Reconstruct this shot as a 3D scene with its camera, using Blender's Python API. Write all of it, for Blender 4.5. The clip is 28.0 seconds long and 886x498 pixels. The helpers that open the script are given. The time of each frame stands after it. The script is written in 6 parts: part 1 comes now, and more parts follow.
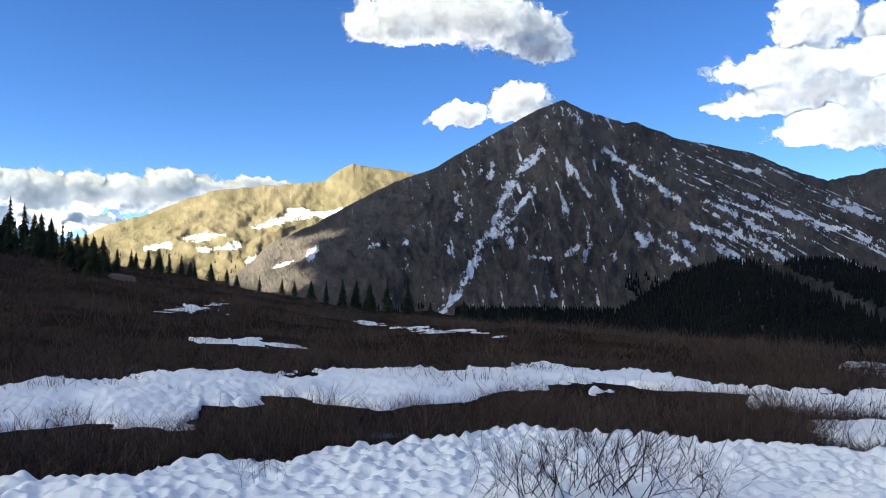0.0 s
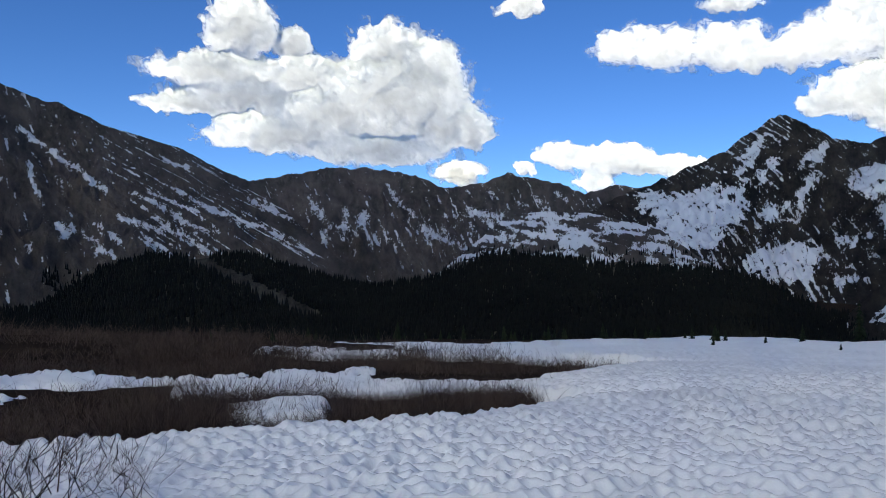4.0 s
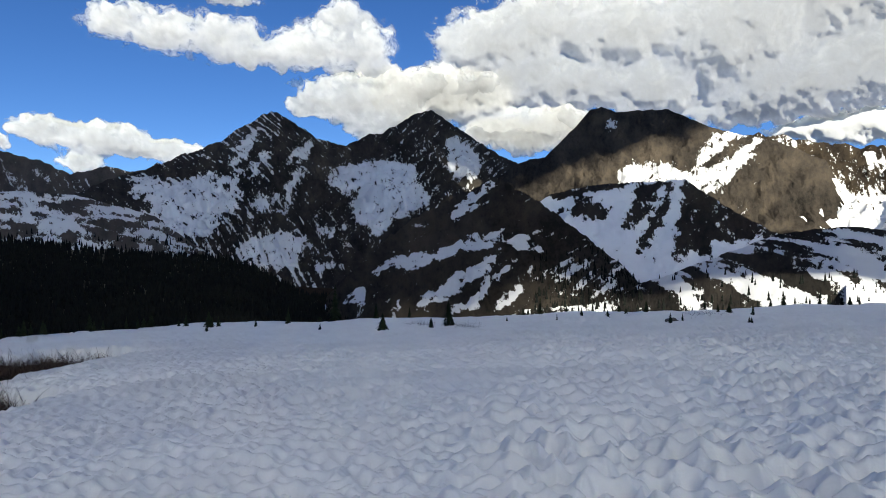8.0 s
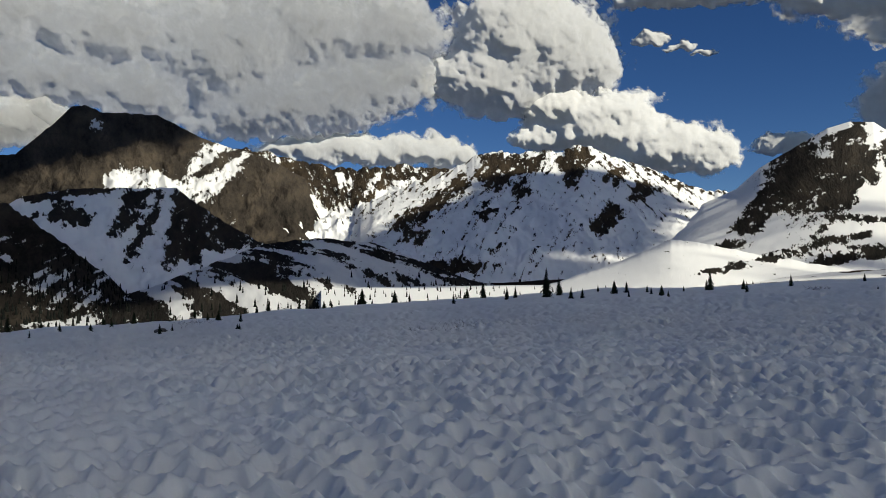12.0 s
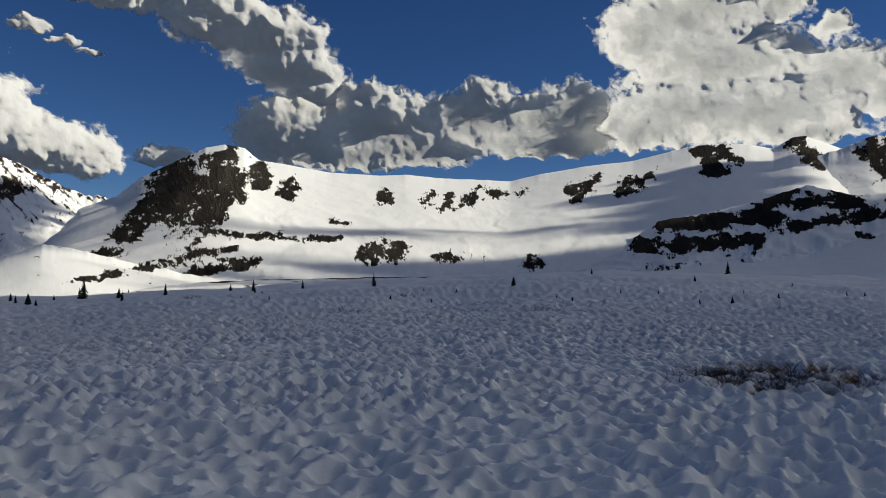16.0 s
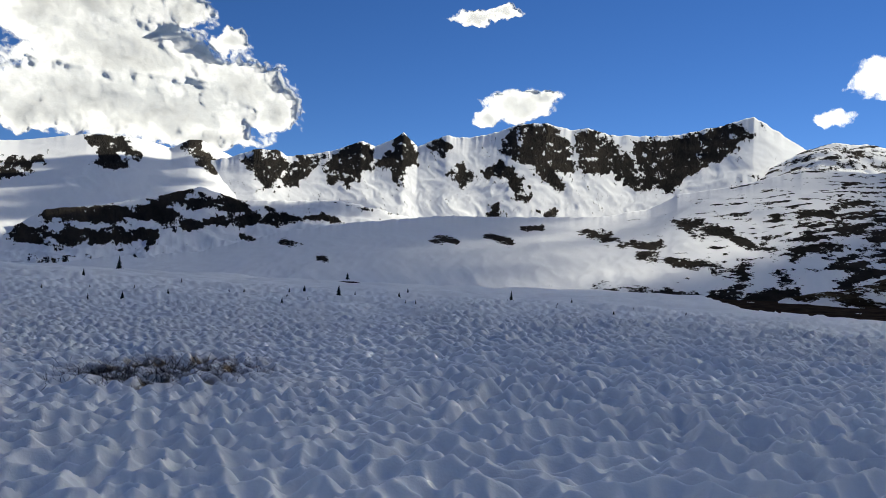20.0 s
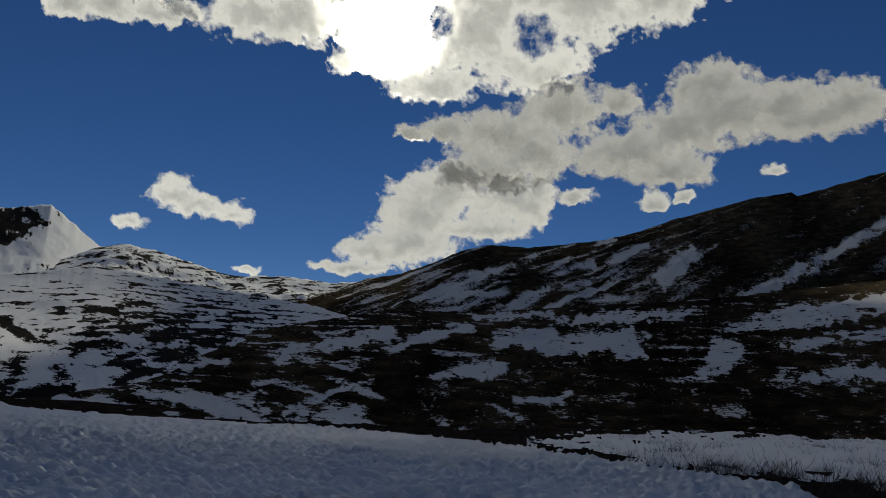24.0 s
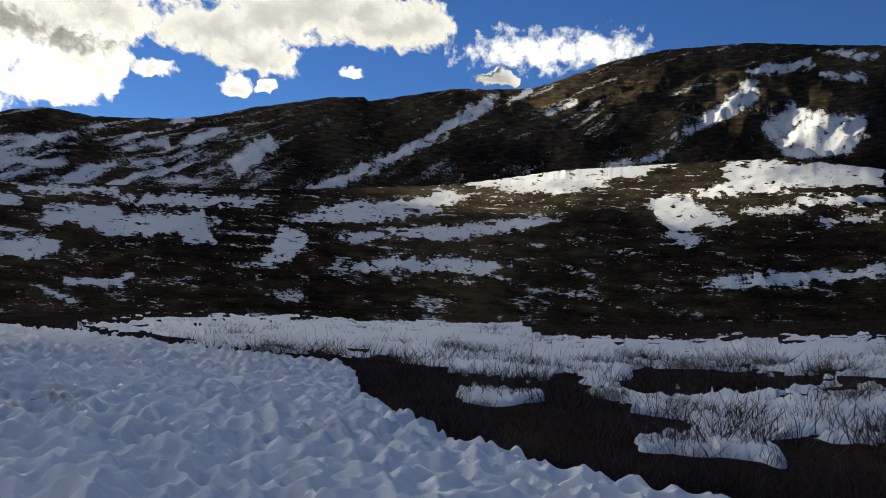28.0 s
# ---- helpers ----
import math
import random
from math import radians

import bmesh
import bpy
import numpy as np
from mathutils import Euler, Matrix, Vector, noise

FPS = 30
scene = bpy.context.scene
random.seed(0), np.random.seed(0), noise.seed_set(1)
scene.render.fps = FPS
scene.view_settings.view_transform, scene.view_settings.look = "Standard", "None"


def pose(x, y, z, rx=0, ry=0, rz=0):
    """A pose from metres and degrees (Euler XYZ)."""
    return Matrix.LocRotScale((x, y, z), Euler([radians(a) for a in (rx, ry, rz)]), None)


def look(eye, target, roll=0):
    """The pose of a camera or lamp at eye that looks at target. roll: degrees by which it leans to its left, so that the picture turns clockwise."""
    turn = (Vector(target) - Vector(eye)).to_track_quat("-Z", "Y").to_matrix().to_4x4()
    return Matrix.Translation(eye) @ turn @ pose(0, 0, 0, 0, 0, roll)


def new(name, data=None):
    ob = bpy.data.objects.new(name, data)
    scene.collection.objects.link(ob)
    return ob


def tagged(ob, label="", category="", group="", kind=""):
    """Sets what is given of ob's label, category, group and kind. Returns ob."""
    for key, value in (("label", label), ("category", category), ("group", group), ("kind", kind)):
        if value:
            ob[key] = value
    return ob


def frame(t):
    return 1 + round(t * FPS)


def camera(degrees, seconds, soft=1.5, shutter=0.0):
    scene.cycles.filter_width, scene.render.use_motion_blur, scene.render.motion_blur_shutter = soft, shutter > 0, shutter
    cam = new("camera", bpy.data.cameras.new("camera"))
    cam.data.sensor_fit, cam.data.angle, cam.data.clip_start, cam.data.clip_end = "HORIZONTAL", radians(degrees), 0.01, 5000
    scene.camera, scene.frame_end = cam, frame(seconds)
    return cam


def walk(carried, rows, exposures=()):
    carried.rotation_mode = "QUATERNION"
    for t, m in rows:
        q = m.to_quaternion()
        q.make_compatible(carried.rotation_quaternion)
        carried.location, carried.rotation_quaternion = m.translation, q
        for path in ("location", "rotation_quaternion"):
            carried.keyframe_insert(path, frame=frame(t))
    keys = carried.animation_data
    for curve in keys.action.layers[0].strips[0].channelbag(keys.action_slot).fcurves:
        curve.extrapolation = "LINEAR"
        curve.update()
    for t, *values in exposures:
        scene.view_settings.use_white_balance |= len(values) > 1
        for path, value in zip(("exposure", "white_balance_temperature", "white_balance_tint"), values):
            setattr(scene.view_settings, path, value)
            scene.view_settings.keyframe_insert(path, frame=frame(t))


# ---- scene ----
EYE = 1.6
cam = camera(60.0, 28.0, soft=0.8)
# seconds, bearing (anticlockwise from +y), upward tilt, lean
CAM_ROWS = [
    (0, -0.03, 2.25, -0.75),
    (0.5, -0.05, 2.09, -0.60),
    (1, -5.55, 1.86, -0.35),
    (1.5, -15.07, 1.82, -0.30),
    (2, -22.01, 1.59, -0.39),
    (2.5, -27.78, 1.47, -0.01),
    (4.5, -45.26, 2.07, -0.46),
    (5, -49.76, 1.78, -0.52),
    (5.5, -53.49, 2.14, -0.62),
    (6, -57.93, 2.16, -0.04),
    (6.5, -61.83, 1.42, 0.48),
    (7, -67.26, 1.03, -0.25),
    (7.5, -70.66, 0.95, -0.42),
    (8, -77.39, 1.29, 0.04),
    (8.5, -83.54, 1.94, -0.14),
    (9, -85.36, 1.73, -0.28),
    (9.5, -89.38, 1.50, -0.38),
    (10, -93.82, 2.29, -0.89),
    (10.5, -100.44, 1.20, 0.24),
    (11, -105.86, 1.33, -0.22),
    (11.5, -110.25, 1.53, 0.27),
    (13.5, -130.04, 2.26, 0.27),
    (14, -138.04, 2.06, -0.11),
    (14.5, -143.26, 1.57, -0.01),
    (15, -148.84, 1.55, 0.12),
    (15.5, -153.41, 1.95, 0.11),
    (16, -158.35, 2.26, -0.50),
    (16.5, -164.99, 1.87, -1.63),
    (17, -169.65, 1.39, -1.92),
    (17.5, -173.02, 1.00, -2.01),
    (18, -178.38, 1.42, -1.55),
    (18.5, -184.73, 1.57, -1.32),
    (19, -190.25, 1.49, -1.67),
    (19.5, -196.64, 2.13, -1.44),
    (20, -201.61, 2.80, -1.77),
    (20.5, -207.45, 2.68, -2.25),
    (21, -214.60, 2.97, -2.28),
    (21.5, -223.74, 2.87, -2.13),
    (23.5, -244.12, 6.99, -1.70),
    (24, -251.79, 11.74, -2.25),
    (24.5, -252.20, 14.22, -2.60),
    (25, -251.22, 14.01, -2.43),
    (25.5, -251.96, 11.82, -2.26),
    (26, -256.65, 6.52, -3.09),
    (26.5, -261.30, 4.17, -3.05),
    (27, -269.42, 5.20, -3.10),
    (27.5, -276.66, 5.88, -2.98),
    (28, -283.23, 4.63, -2.72),
]
walk(cam, [(t, pose(0, 0, EYE, 90 + p, r, y)) for t, y, p, r in CAM_ROWS],
     exposures=[(0, 1.92, 6850, 1), (2.5, 1.62, 6850, 2), (5, 1.28, 6750, 2), (8, 0.98, 6750, 2), (11, 0.22, 6800, 2), (14, -0.06, 6800, 3), (17, 0.0, 6750, 3), (18, 0.08, 6700, 3), (19, 0.32, 6650, 3), (20, 0.74, 6650, 3),
                (21.0, 0.66, 6850, 3), (21.5, 0.64, 6850, 3), (23.5, 0.2, 7250, 2), (24.2, -0.8, 6750, 1), (25.0, -1.0, 6800, 1), (25.4, -0.9, 6800, 1), (26.2, -0.08, 6800, 0), (27, 0.15, 6650, 0), (28, 0.8, 7050, 2)])

# ---- light ----
SUN_BEARING, SUN_HEIGHT = -246.0, 29.0
world = bpy.data.worlds.new("sky")
scene.world = world
world.use_nodes = True
wn = world.node_tree
sky = wn.nodes.new("ShaderNodeTexSky")
sky.sky_type, sky.sun_disc = "NISHITA", False
sky.sun_elevation, sky.sun_rotation = radians(SUN_HEIGHT), radians(-SUN_BEARING)
sky.altitude, sky.air_density, sky.dust_density, sky.ozone_density = 3600, 0.9, 0.0, 3.0
deep = wn.nodes.new("ShaderNodeHueSaturation")
deep.inputs["Saturation"].default_value = 1.22
deep.inputs["Hue"].default_value = 0.512
wn.links.new(sky.outputs[0], deep.inputs["Color"])
wn.links.new(deep.outputs[0], wn.nodes["Background"].inputs[0])
wn.nodes["Background"].inputs[1].default_value = 0.064
sun_data = bpy.data.lights.new("sun", "SUN")
sun_data.energy, sun_data.angle, sun_data.color = 5.0, radians(0.53), (1.0, 0.93, 0.82)
sun = new("sun", sun_data)
sun.matrix_world = look((0, 0, 300), (math.sin(radians(SUN_BEARING)), -math.cos(radians(SUN_BEARING)), 300 - math.tan(radians(SUN_HEIGHT))))


# ---- noise and meshes ----
def hashed(ix, iy, seed):
    h = (ix.astype(np.int64) * 374761393 + iy.astype(np.int64) * 668265263 + seed * 1442695041) & 0xFFFFFFFF
    h = ((h ^ (h >> 13)) * 1274126177) & 0xFFFFFFFF
    return ((h ^ (h >> 16)) & 0xFFFFFF) / float(0xFFFFFF)


def perlin(x, y, seed=0):
    """Gradient noise, about -0.7 to 0.7."""
    ix, iy = np.floor(x), np.floor(y)
    fx, fy = x - ix, y - iy
    ux, uy = fx * fx * fx * (fx * (fx * 6 - 15) + 10), fy * fy * fy * (fy * (fy * 6 - 15) + 10)
    out = []
    for dx, dy in ((0, 0), (1, 0), (0, 1), (1, 1)):
        a = hashed(ix + dx, iy + dy, seed) * 2 * math.pi
        out.append(np.cos(a) * (fx - dx) + np.sin(a) * (fy - dy))
    return (out[0] * (1 - ux) + out[1] * ux) * (1 - uy) + (out[2] * (1 - ux) + out[3] * ux) * uy


def fbm(x, y, seed=0, octaves=5, gain=0.5):
    total, amp = 0, 1.0
    for o in range(octaves):
        total = total + amp * perlin(x * 2.03 ** o + 7.3 * o, y * 2.03 ** o - 3.1 * o, seed + o)
        amp *= gain
    return total


def ridged(x, y, seed=0, octaves=4):
    """Sharp crests at 1, hollows towards 0."""
    total, amp, norm = 0, 1.0, 0
    for o in range(octaves):
        total = total + amp * (1 - np.abs(perlin(x * 2.1 ** o + 5.7 * o, y * 2.1 ** o, seed + o)) * 1.9)
        norm += amp
        amp *= 0.5
    return np.clip(total / norm, 0, 1)


def cells(x, y, seed=0, soft=0.0):
    """Squared distance to the nearest scattered point: round hollows with crests between, sharp or, with soft, rounded."""
    ix, iy = np.floor(x), np.floor(y)
    best = np.full(np.shape(x), 0.0 if soft else 9.0)
    for dx in (-1, 0, 1):
        for dy in (-1, 0, 1):
            px = ix + dx + 0.12 + 0.76 * hashed(ix + dx, iy + dy, seed)
            py = iy + dy + 0.12 + 0.76 * hashed(ix + dx, iy + dy, seed + 77)
            q = (x - px) ** 2 + (y - py) ** 2
            best = best + np.exp(-soft * q) if soft else np.minimum(best, q)
    return -np.log(best + 1e-9) / soft if soft else best


def smooth(x, a, b):
    t = np.clip((x - a) / (b - a), 0, 1)
    return t * t * (3 - 2 * t)


def along(az, table):
    """Values of a table of (bearing, value), by bearing."""
    pts = sorted(table)
    return np.interp(az, [p[0] for p in pts], [p[1] for p in pts])


def mesh_of(name, verts, faces, mat, attrs=(), shade=True):
    me = bpy.data.meshes.new(name)
    verts, faces = np.asarray(verts, np.float32), np.asarray(faces, np.int32)
    k = faces.shape[1]
    me.vertices.add(len(verts))
    me.vertices.foreach_set("co", verts.ravel())
    me.loops.add(faces.size)
    me.loops.foreach_set("vertex_index", faces.ravel())
    me.polygons.add(len(faces))
    me.polygons.foreach_set("loop_start", np.arange(0, faces.size, k, dtype=np.int32))
    me.update(calc_edges=True)
    if shade:
        me.polygons.foreach_set("use_smooth", np.ones(len(faces), bool))
    for key, values in attrs:
        me.attributes.new(key, "FLOAT", "POINT").data.foreach_set("value", np.asarray(values, np.float32).ravel())
    if mat:
        me.materials.append(mat)
    return me


def grid_faces(rows, cols, closed=False):
    i = np.arange(rows - 1)[:, None] * cols
    j = np.arange(cols if closed else cols - 1)[None, :]
    k = (j + 1) % cols
    return np.stack([i + j, i + cols + j, i + cols + k, i + k], -1).reshape(-1, 4)


def sheet(name, az, r, z, mat, attrs=(), closed=False):
    """A surface from rows by columns of bearing, distance and height."""
    a = np.radians(az)
    verts = np.stack([-np.sin(a) * r, np.cos(a) * r, z], -1).reshape(-1, 3)
    return new(name, mesh_of(name, verts, grid_faces(*z.shape, closed), mat, attrs))


# ---- materials ----
def material(name):
    m = bpy.data.materials.new(name)
    m.use_nodes = True
    t = m.node_tree
    return m, t, t.nodes["Principled BSDF"]


def node(t, kind, **values):
    n = t.nodes.new("ShaderNode" + kind)
    for key, v in values.items():
        if key in n.inputs:
            n.inputs[key].default_value = v
    return n


def noise_node(t, scale, detail=6.0, rough=0.55, stretch=(1, 1, 1), face=False):
    """Noise by place or, on a mountain's face, by bearing and sight from the eye, scaled to metres."""
    mp = t.nodes.new("ShaderNodeMapping")
    mp.inputs["Scale"].default_value = stretch
    if face:
        spot_on = t.nodes.new("ShaderNodeCombineXYZ")
        t.links.new(attribute(t, "across"), spot_on.inputs[0])
        t.links.new(attribute(t, "up"), spot_on.inputs[2])
        t.links.new(spot_on.outputs[0], mp.inputs["Vector"])
    else:
        t.links.new(t.nodes.new("ShaderNodeNewGeometry").outputs["Position"], mp.inputs["Vector"])
    n = node(t, "TexNoise", Scale=scale, Detail=detail, Roughness=rough)
    t.links.new(mp.outputs[0], n.inputs["Vector"])
    return n.outputs["Fac"]


def ramp(t, fac, stops):
    n = t.nodes.new("ShaderNodeValToRGB")
    while len(n.color_ramp.elements) < len(stops):
        n.color_ramp.elements.new(0.5)
    for e, (p, c) in zip(n.color_ramp.elements, stops):
        e.position, e.color = p, (*c, 1) if len(c) == 3 else c
    t.links.new(fac, n.inputs["Fac"])
    return n.outputs["Color"]


def maths(t, op, a, b=None, clamp=False):
    n = t.nodes.new("ShaderNodeMath")
    n.operation, n.use_clamp = op, clamp
    for i, v in enumerate((a, b)):
        if v is None:
            continue
        if isinstance(v, (int, float)):
            n.inputs[i].default_value = v
        else:
            t.links.new(v, n.inputs[i])
    return n.outputs[0]


def mix(t, fac, a, b):
    n = t.nodes.new("ShaderNodeMix")
    n.data_type = "RGBA"
    for s, v in ((n.inputs["Factor"], fac), (n.inputs["A"], a), (n.inputs["B"], b)):
        if isinstance(v, (int, float)):
            s.default_value = v
        elif isinstance(v, tuple):
            s.default_value = (*v, 1)
        else:
            t.links.new(v, s)
    return n.outputs["Result"]


def bump(t, height, strength, distance):
    n = node(t, "Bump", Strength=strength, Distance=distance)
    t.links.new(height, n.inputs["Height"])
    return n.outputs[0]


def attribute(t, name):
    n = t.nodes.new("ShaderNodeAttribute")
    n.attribute_name = name
    return n.outputs["Fac"]


def mountain_material(name, rock, grain=0.02, relief=15.0, snow=(0.87, 0.875, 0.88), stretch=(1, 1, 0.8)):
    """Rock or scree of three colours, and snow lying where the attribute "snow" is above nought."""
    m, t, b = material(name)
    big, mid, fine = noise_node(t, grain * 0.18, face=True), noise_node(t, grain, 8, 0.6, stretch, face=True), noise_node(t, grain * 5, 9, 0.75, stretch, face=True)
    tone = maths(t, "ADD", maths(t, "MULTIPLY", big, 0.3), maths(t, "ADD", maths(t, "MULTIPLY", mid, 0.3), maths(t, "MULTIPLY", fine, 0.4)))
    dark, mean, light = rock
    colour = ramp(t, tone, [(0.43, dark), (0.5, mean), (0.57, light)])
    colour = mix(t, maths(t, "MULTIPLY", ramp(t, fine, [(0.38, (0, 0, 0)), (0.58, (1, 1, 1))]), 0.45), colour, tuple(0.5 * c for c in dark))
    broad = maths(t, "MULTIPLY", maths(t, "SUBTRACT", noise_node(t, grain * 1.0, 3, 0.5, stretch, face=True), 0.5), 0.6)
    ragged = maths(t, "MULTIPLY", maths(t, "SUBTRACT", noise_node(t, grain * 3.2, 5, 0.65, stretch, face=True), 0.5), 2.0)
    crumbs = maths(t, "MULTIPLY", maths(t, "SUBTRACT", noise_node(t, grain * 9.0, 8, 0.75, stretch, face=True), 0.5), 1.9)
    edge = maths(t, "ADD", attribute(t, "snow"), maths(t, "ADD", broad, maths(t, "ADD", ragged, crumbs)))
    mask = ramp(t, maths(t, "ADD", edge, 0.5), [(0.485, (0, 0, 0)), (0.52, (1, 1, 1))])
    white = mix(t, maths(t, "MULTIPLY", mid, 0.35), snow, tuple(0.86 * c for c in snow))
    t.links.new(mix(t, mask, colour, white), b.inputs["Base Color"])
    b.inputs["Roughness"].default_value = 0.95
    b.inputs["Specular IOR Level"].default_value = 0.0
    rough = maths(t, "MULTIPLY", maths(t, "ADD", fine, maths(t, "MULTIPLY", mid, 1.4)), maths(t, "SUBTRACT", 1.015, mask))
    t.links.new(bump(t, rough, 1.0, relief), b.inputs["Normal"])
    return m


def snow_material(name):
    m, t, b = material(name)
    patch, grain = noise_node(t, 0.5, 5), noise_node(t, 14, 6)
    colour = mix(t, ramp(t, patch, [(0.35, (0, 0, 0)), (0.75, (1, 1, 1))]), (0.89, 0.885, 0.87), (0.82, 0.81, 0.79))
    dirt = maths(t, "MULTIPLY", attribute(t, "dirt"), ramp(t, noise_node(t, 3, 6), [(0.35, (0, 0, 0)), (0.52, (1, 1, 1))]))
    t.links.new(mix(t, maths(t, "MULTIPLY", dirt, 1.8, True), colour, (0.17, 0.11, 0.055)), b.inputs["Base Color"])
    b.inputs["Roughness"].default_value = 0.6
    b.inputs["Specular IOR Level"].default_value = 0.25
    t.links.new(bump(t, maths(t, "ADD", maths(t, "MULTIPLY", noise_node(t, 5, 4), 0.02), maths(t, "MULTIPLY", grain, 0.010)), 0.6, 1.0), b.inputs["Normal"])
    return m


def earth_material(name):
    m, t, b = material(name)
    colour = ramp(t, noise_node(t, 0.35, 8), [(0.3, (0.014, 0.011, 0.009)), (0.5, (0.030, 0.022, 0.018)), (0.7, (0.055, 0.041, 0.028))])
    t.links.new(mix(t, ramp(t, noise_node(t, 6, 6), [(0.4, (0, 0, 0)), (0.7, (1, 1, 1))]), colour, (0.03, 0.02, 0.014)), b.inputs["Base Color"])
    b.inputs["Roughness"].default_value = 1.0
    b.inputs["Specular IOR Level"].default_value = 0.0
    t.links.new(bump(t, noise_node(t, 9, 6), 0.8, 0.08), b.inputs["Normal"])
    return m


# dimmer snow colour that stands in for cloud shade on these mountains
SHADED_SNOW = (0.70, 0.705, 0.715)
SNOW = snow_material("suncupped_snow")
EARTH = earth_material("willow_litter_earth")
GREY_ROCK = mountain_material("grey_brown_scree", ((0.080, 0.072, 0.066), (0.140, 0.123, 0.110), (0.205, 0.172, 0.145)), snow=SHADED_SNOW)
DARK_ROCK_SHADED_SNOW = mountain_material("dark_rock_under_shaded_snow", ((0.029, 0.027, 0.026), (0.062, 0.056, 0.050), (0.115, 0.098, 0.081)), snow=SHADED_SNOW)
DARK_ROCK = mountain_material("dark_rock", ((0.023, 0.022, 0.022), (0.046, 0.042, 0.038), (0.087, 0.074, 0.061)))
CRAG_ROCK = mountain_material("dark_brown_crag", ((0.032, 0.029, 0.026), (0.080, 0.068, 0.057), (0.150, 0.122, 0.094)), snow=SHADED_SNOW)
BROWN_ROCK = mountain_material("brown_rock", ((0.038, 0.031, 0.026), (0.074, 0.058, 0.042), (0.135, 0.100, 0.063)))
GOLD_ROCK = mountain_material("ochre_grassy_rock", ((0.135, 0.118, 0.070), (0.195, 0.163, 0.100), (0.28, 0.225, 0.15)), relief=4.0)
# its snow colour is also lowered in place of cloud shade
TUNDRA = mountain_material("dark_tundra", ((0.019, 0.015, 0.012), (0.066, 0.051, 0.034), (0.175, 0.136, 0.080)), 0.06, 4.0, snow=(0.72, 0.72, 0.72), stretch=(1, 1, 4.0))
BENCH_ROCK = mountain_material("dark_rock_in_ledges", ((0.023, 0.022, 0.022), (0.046, 0.042, 0.038), (0.087, 0.074, 0.061)), 0.045, 4.0, stretch=(1, 1, 3.0))
FOREST_FLOOR = mountain_material("forest_floor", ((0.03, 0.028, 0.024), (0.075, 0.068, 0.056), (0.15, 0.135, 0.11)), 0.05, 3.0)



def cloud_material():
    """Water droplets: white, letting light through where the cloud is thin, and see-through at its frayed edge."""
    m = bpy.data.materials.new("cloud_droplets")
    m.use_nodes = True
    t = m.node_tree
    t.nodes.remove(t.nodes["Principled BSDF"])
    thick = attribute(t, "thick")
    fray = maths(t, "MULTIPLY", maths(t, "SUBTRACT", noise_node(t, 0.014, 12, 0.66), 0.5), 0.9)
    depth = maths(t, "ADD", thick, fray)
    alpha = ramp(t, depth, [(0.0, (0, 0, 0)), (0.14, (0.35, 0.35, 0.35)), (0.32, (0.9, 0.9, 0.9)), (0.45, (0.99, 0.99, 0.99))])
    front, through_light, clear = (node(t, k) for k in ("BsdfDiffuse", "BsdfTranslucent", "BsdfTransparent"))
    # shading normals leaned sunward stand in for light scattered inside, evening out the shading
    lean, unit = t.nodes.new("ShaderNodeVectorMath"), t.nodes.new("ShaderNodeVectorMath")
    lean.operation, unit.operation = "ADD", "NORMALIZE"
    sunward = Vector((-math.sin(radians(SUN_BEARING)) * math.cos(radians(SUN_HEIGHT)), math.cos(radians(SUN_BEARING)) * math.cos(radians(SUN_HEIGHT)), math.sin(radians(SUN_HEIGHT))))
    lean.inputs[1].default_value = sunward * 1.0
    billow = maths(t, "ADD", noise_node(t, 0.011, 8, 0.58), maths(t, "MULTIPLY", noise_node(t, 0.035, 6, 0.6), 0.3))
    t.links.new(bump(t, billow, 0.35, 60.0), lean.inputs[0])
    t.links.new(lean.outputs[0], unit.inputs[0])
    t.links.new(unit.outputs[0], front.inputs["Normal"])
    # and normals leaned away from the sun brighten what comes through from behind
    away, far_unit = t.nodes.new("ShaderNodeVectorMath"), t.nodes.new("ShaderNodeVectorMath")
    away.operation, far_unit.operation = "ADD", "NORMALIZE"
    away.inputs[1].default_value = sunward * -1.0
    t.links.new(lean.inputs[0].links[0].from_socket, away.inputs[0])
    t.links.new(away.outputs[0], far_unit.inputs[0])
    t.links.new(far_unit.outputs[0], through_light.inputs["Normal"])
    front.inputs["Color"].default_value = (0.93, 0.93, 0.94, 1)
    through_light.inputs["Color"].default_value = (0.95, 0.95, 0.95, 1)
    passed = ramp(t, maths(t, "MULTIPLY", depth, 0.5), [(0.12, (0.97, 0.97, 0.97)), (0.3, (0.86, 0.86, 0.87)), (0.5, (0.64, 0.65, 0.66)), (0.7, (0.56, 0.565, 0.575)), (1.0, (0.40, 0.405, 0.41))])
    t.links.new(passed, through_light.inputs["Color"])
    forward = node(t, "BsdfRefraction", Roughness=0.55, IOR=1.15)
    onward = t.nodes.new("ShaderNodeMixShader")
    onward.inputs[0].default_value = 0.1
    t.links.new(through_light.outputs[0], onward.inputs[1])
    t.links.new(forward.outputs[0], onward.inputs[2])
    inner, outer = t.nodes.new("ShaderNodeMixShader"), t.nodes.new("ShaderNodeMixShader")
    t.links.new(maths(t, "SUBTRACT", 1.0, attribute(t, "front_share")), inner.inputs[0])
    t.links.new(front.outputs[0], inner.inputs[1])
    t.links.new(onward.outputs[0], inner.inputs[2])
    t.links.new(alpha, outer.inputs[0])
    t.links.new(clear.outputs[0], outer.inputs[1])
    t.links.new(inner.outputs[0], outer.inputs[2])
    t.links.new(outer.outputs[0], t.nodes["Material Output"].inputs["Surface"])
    return m


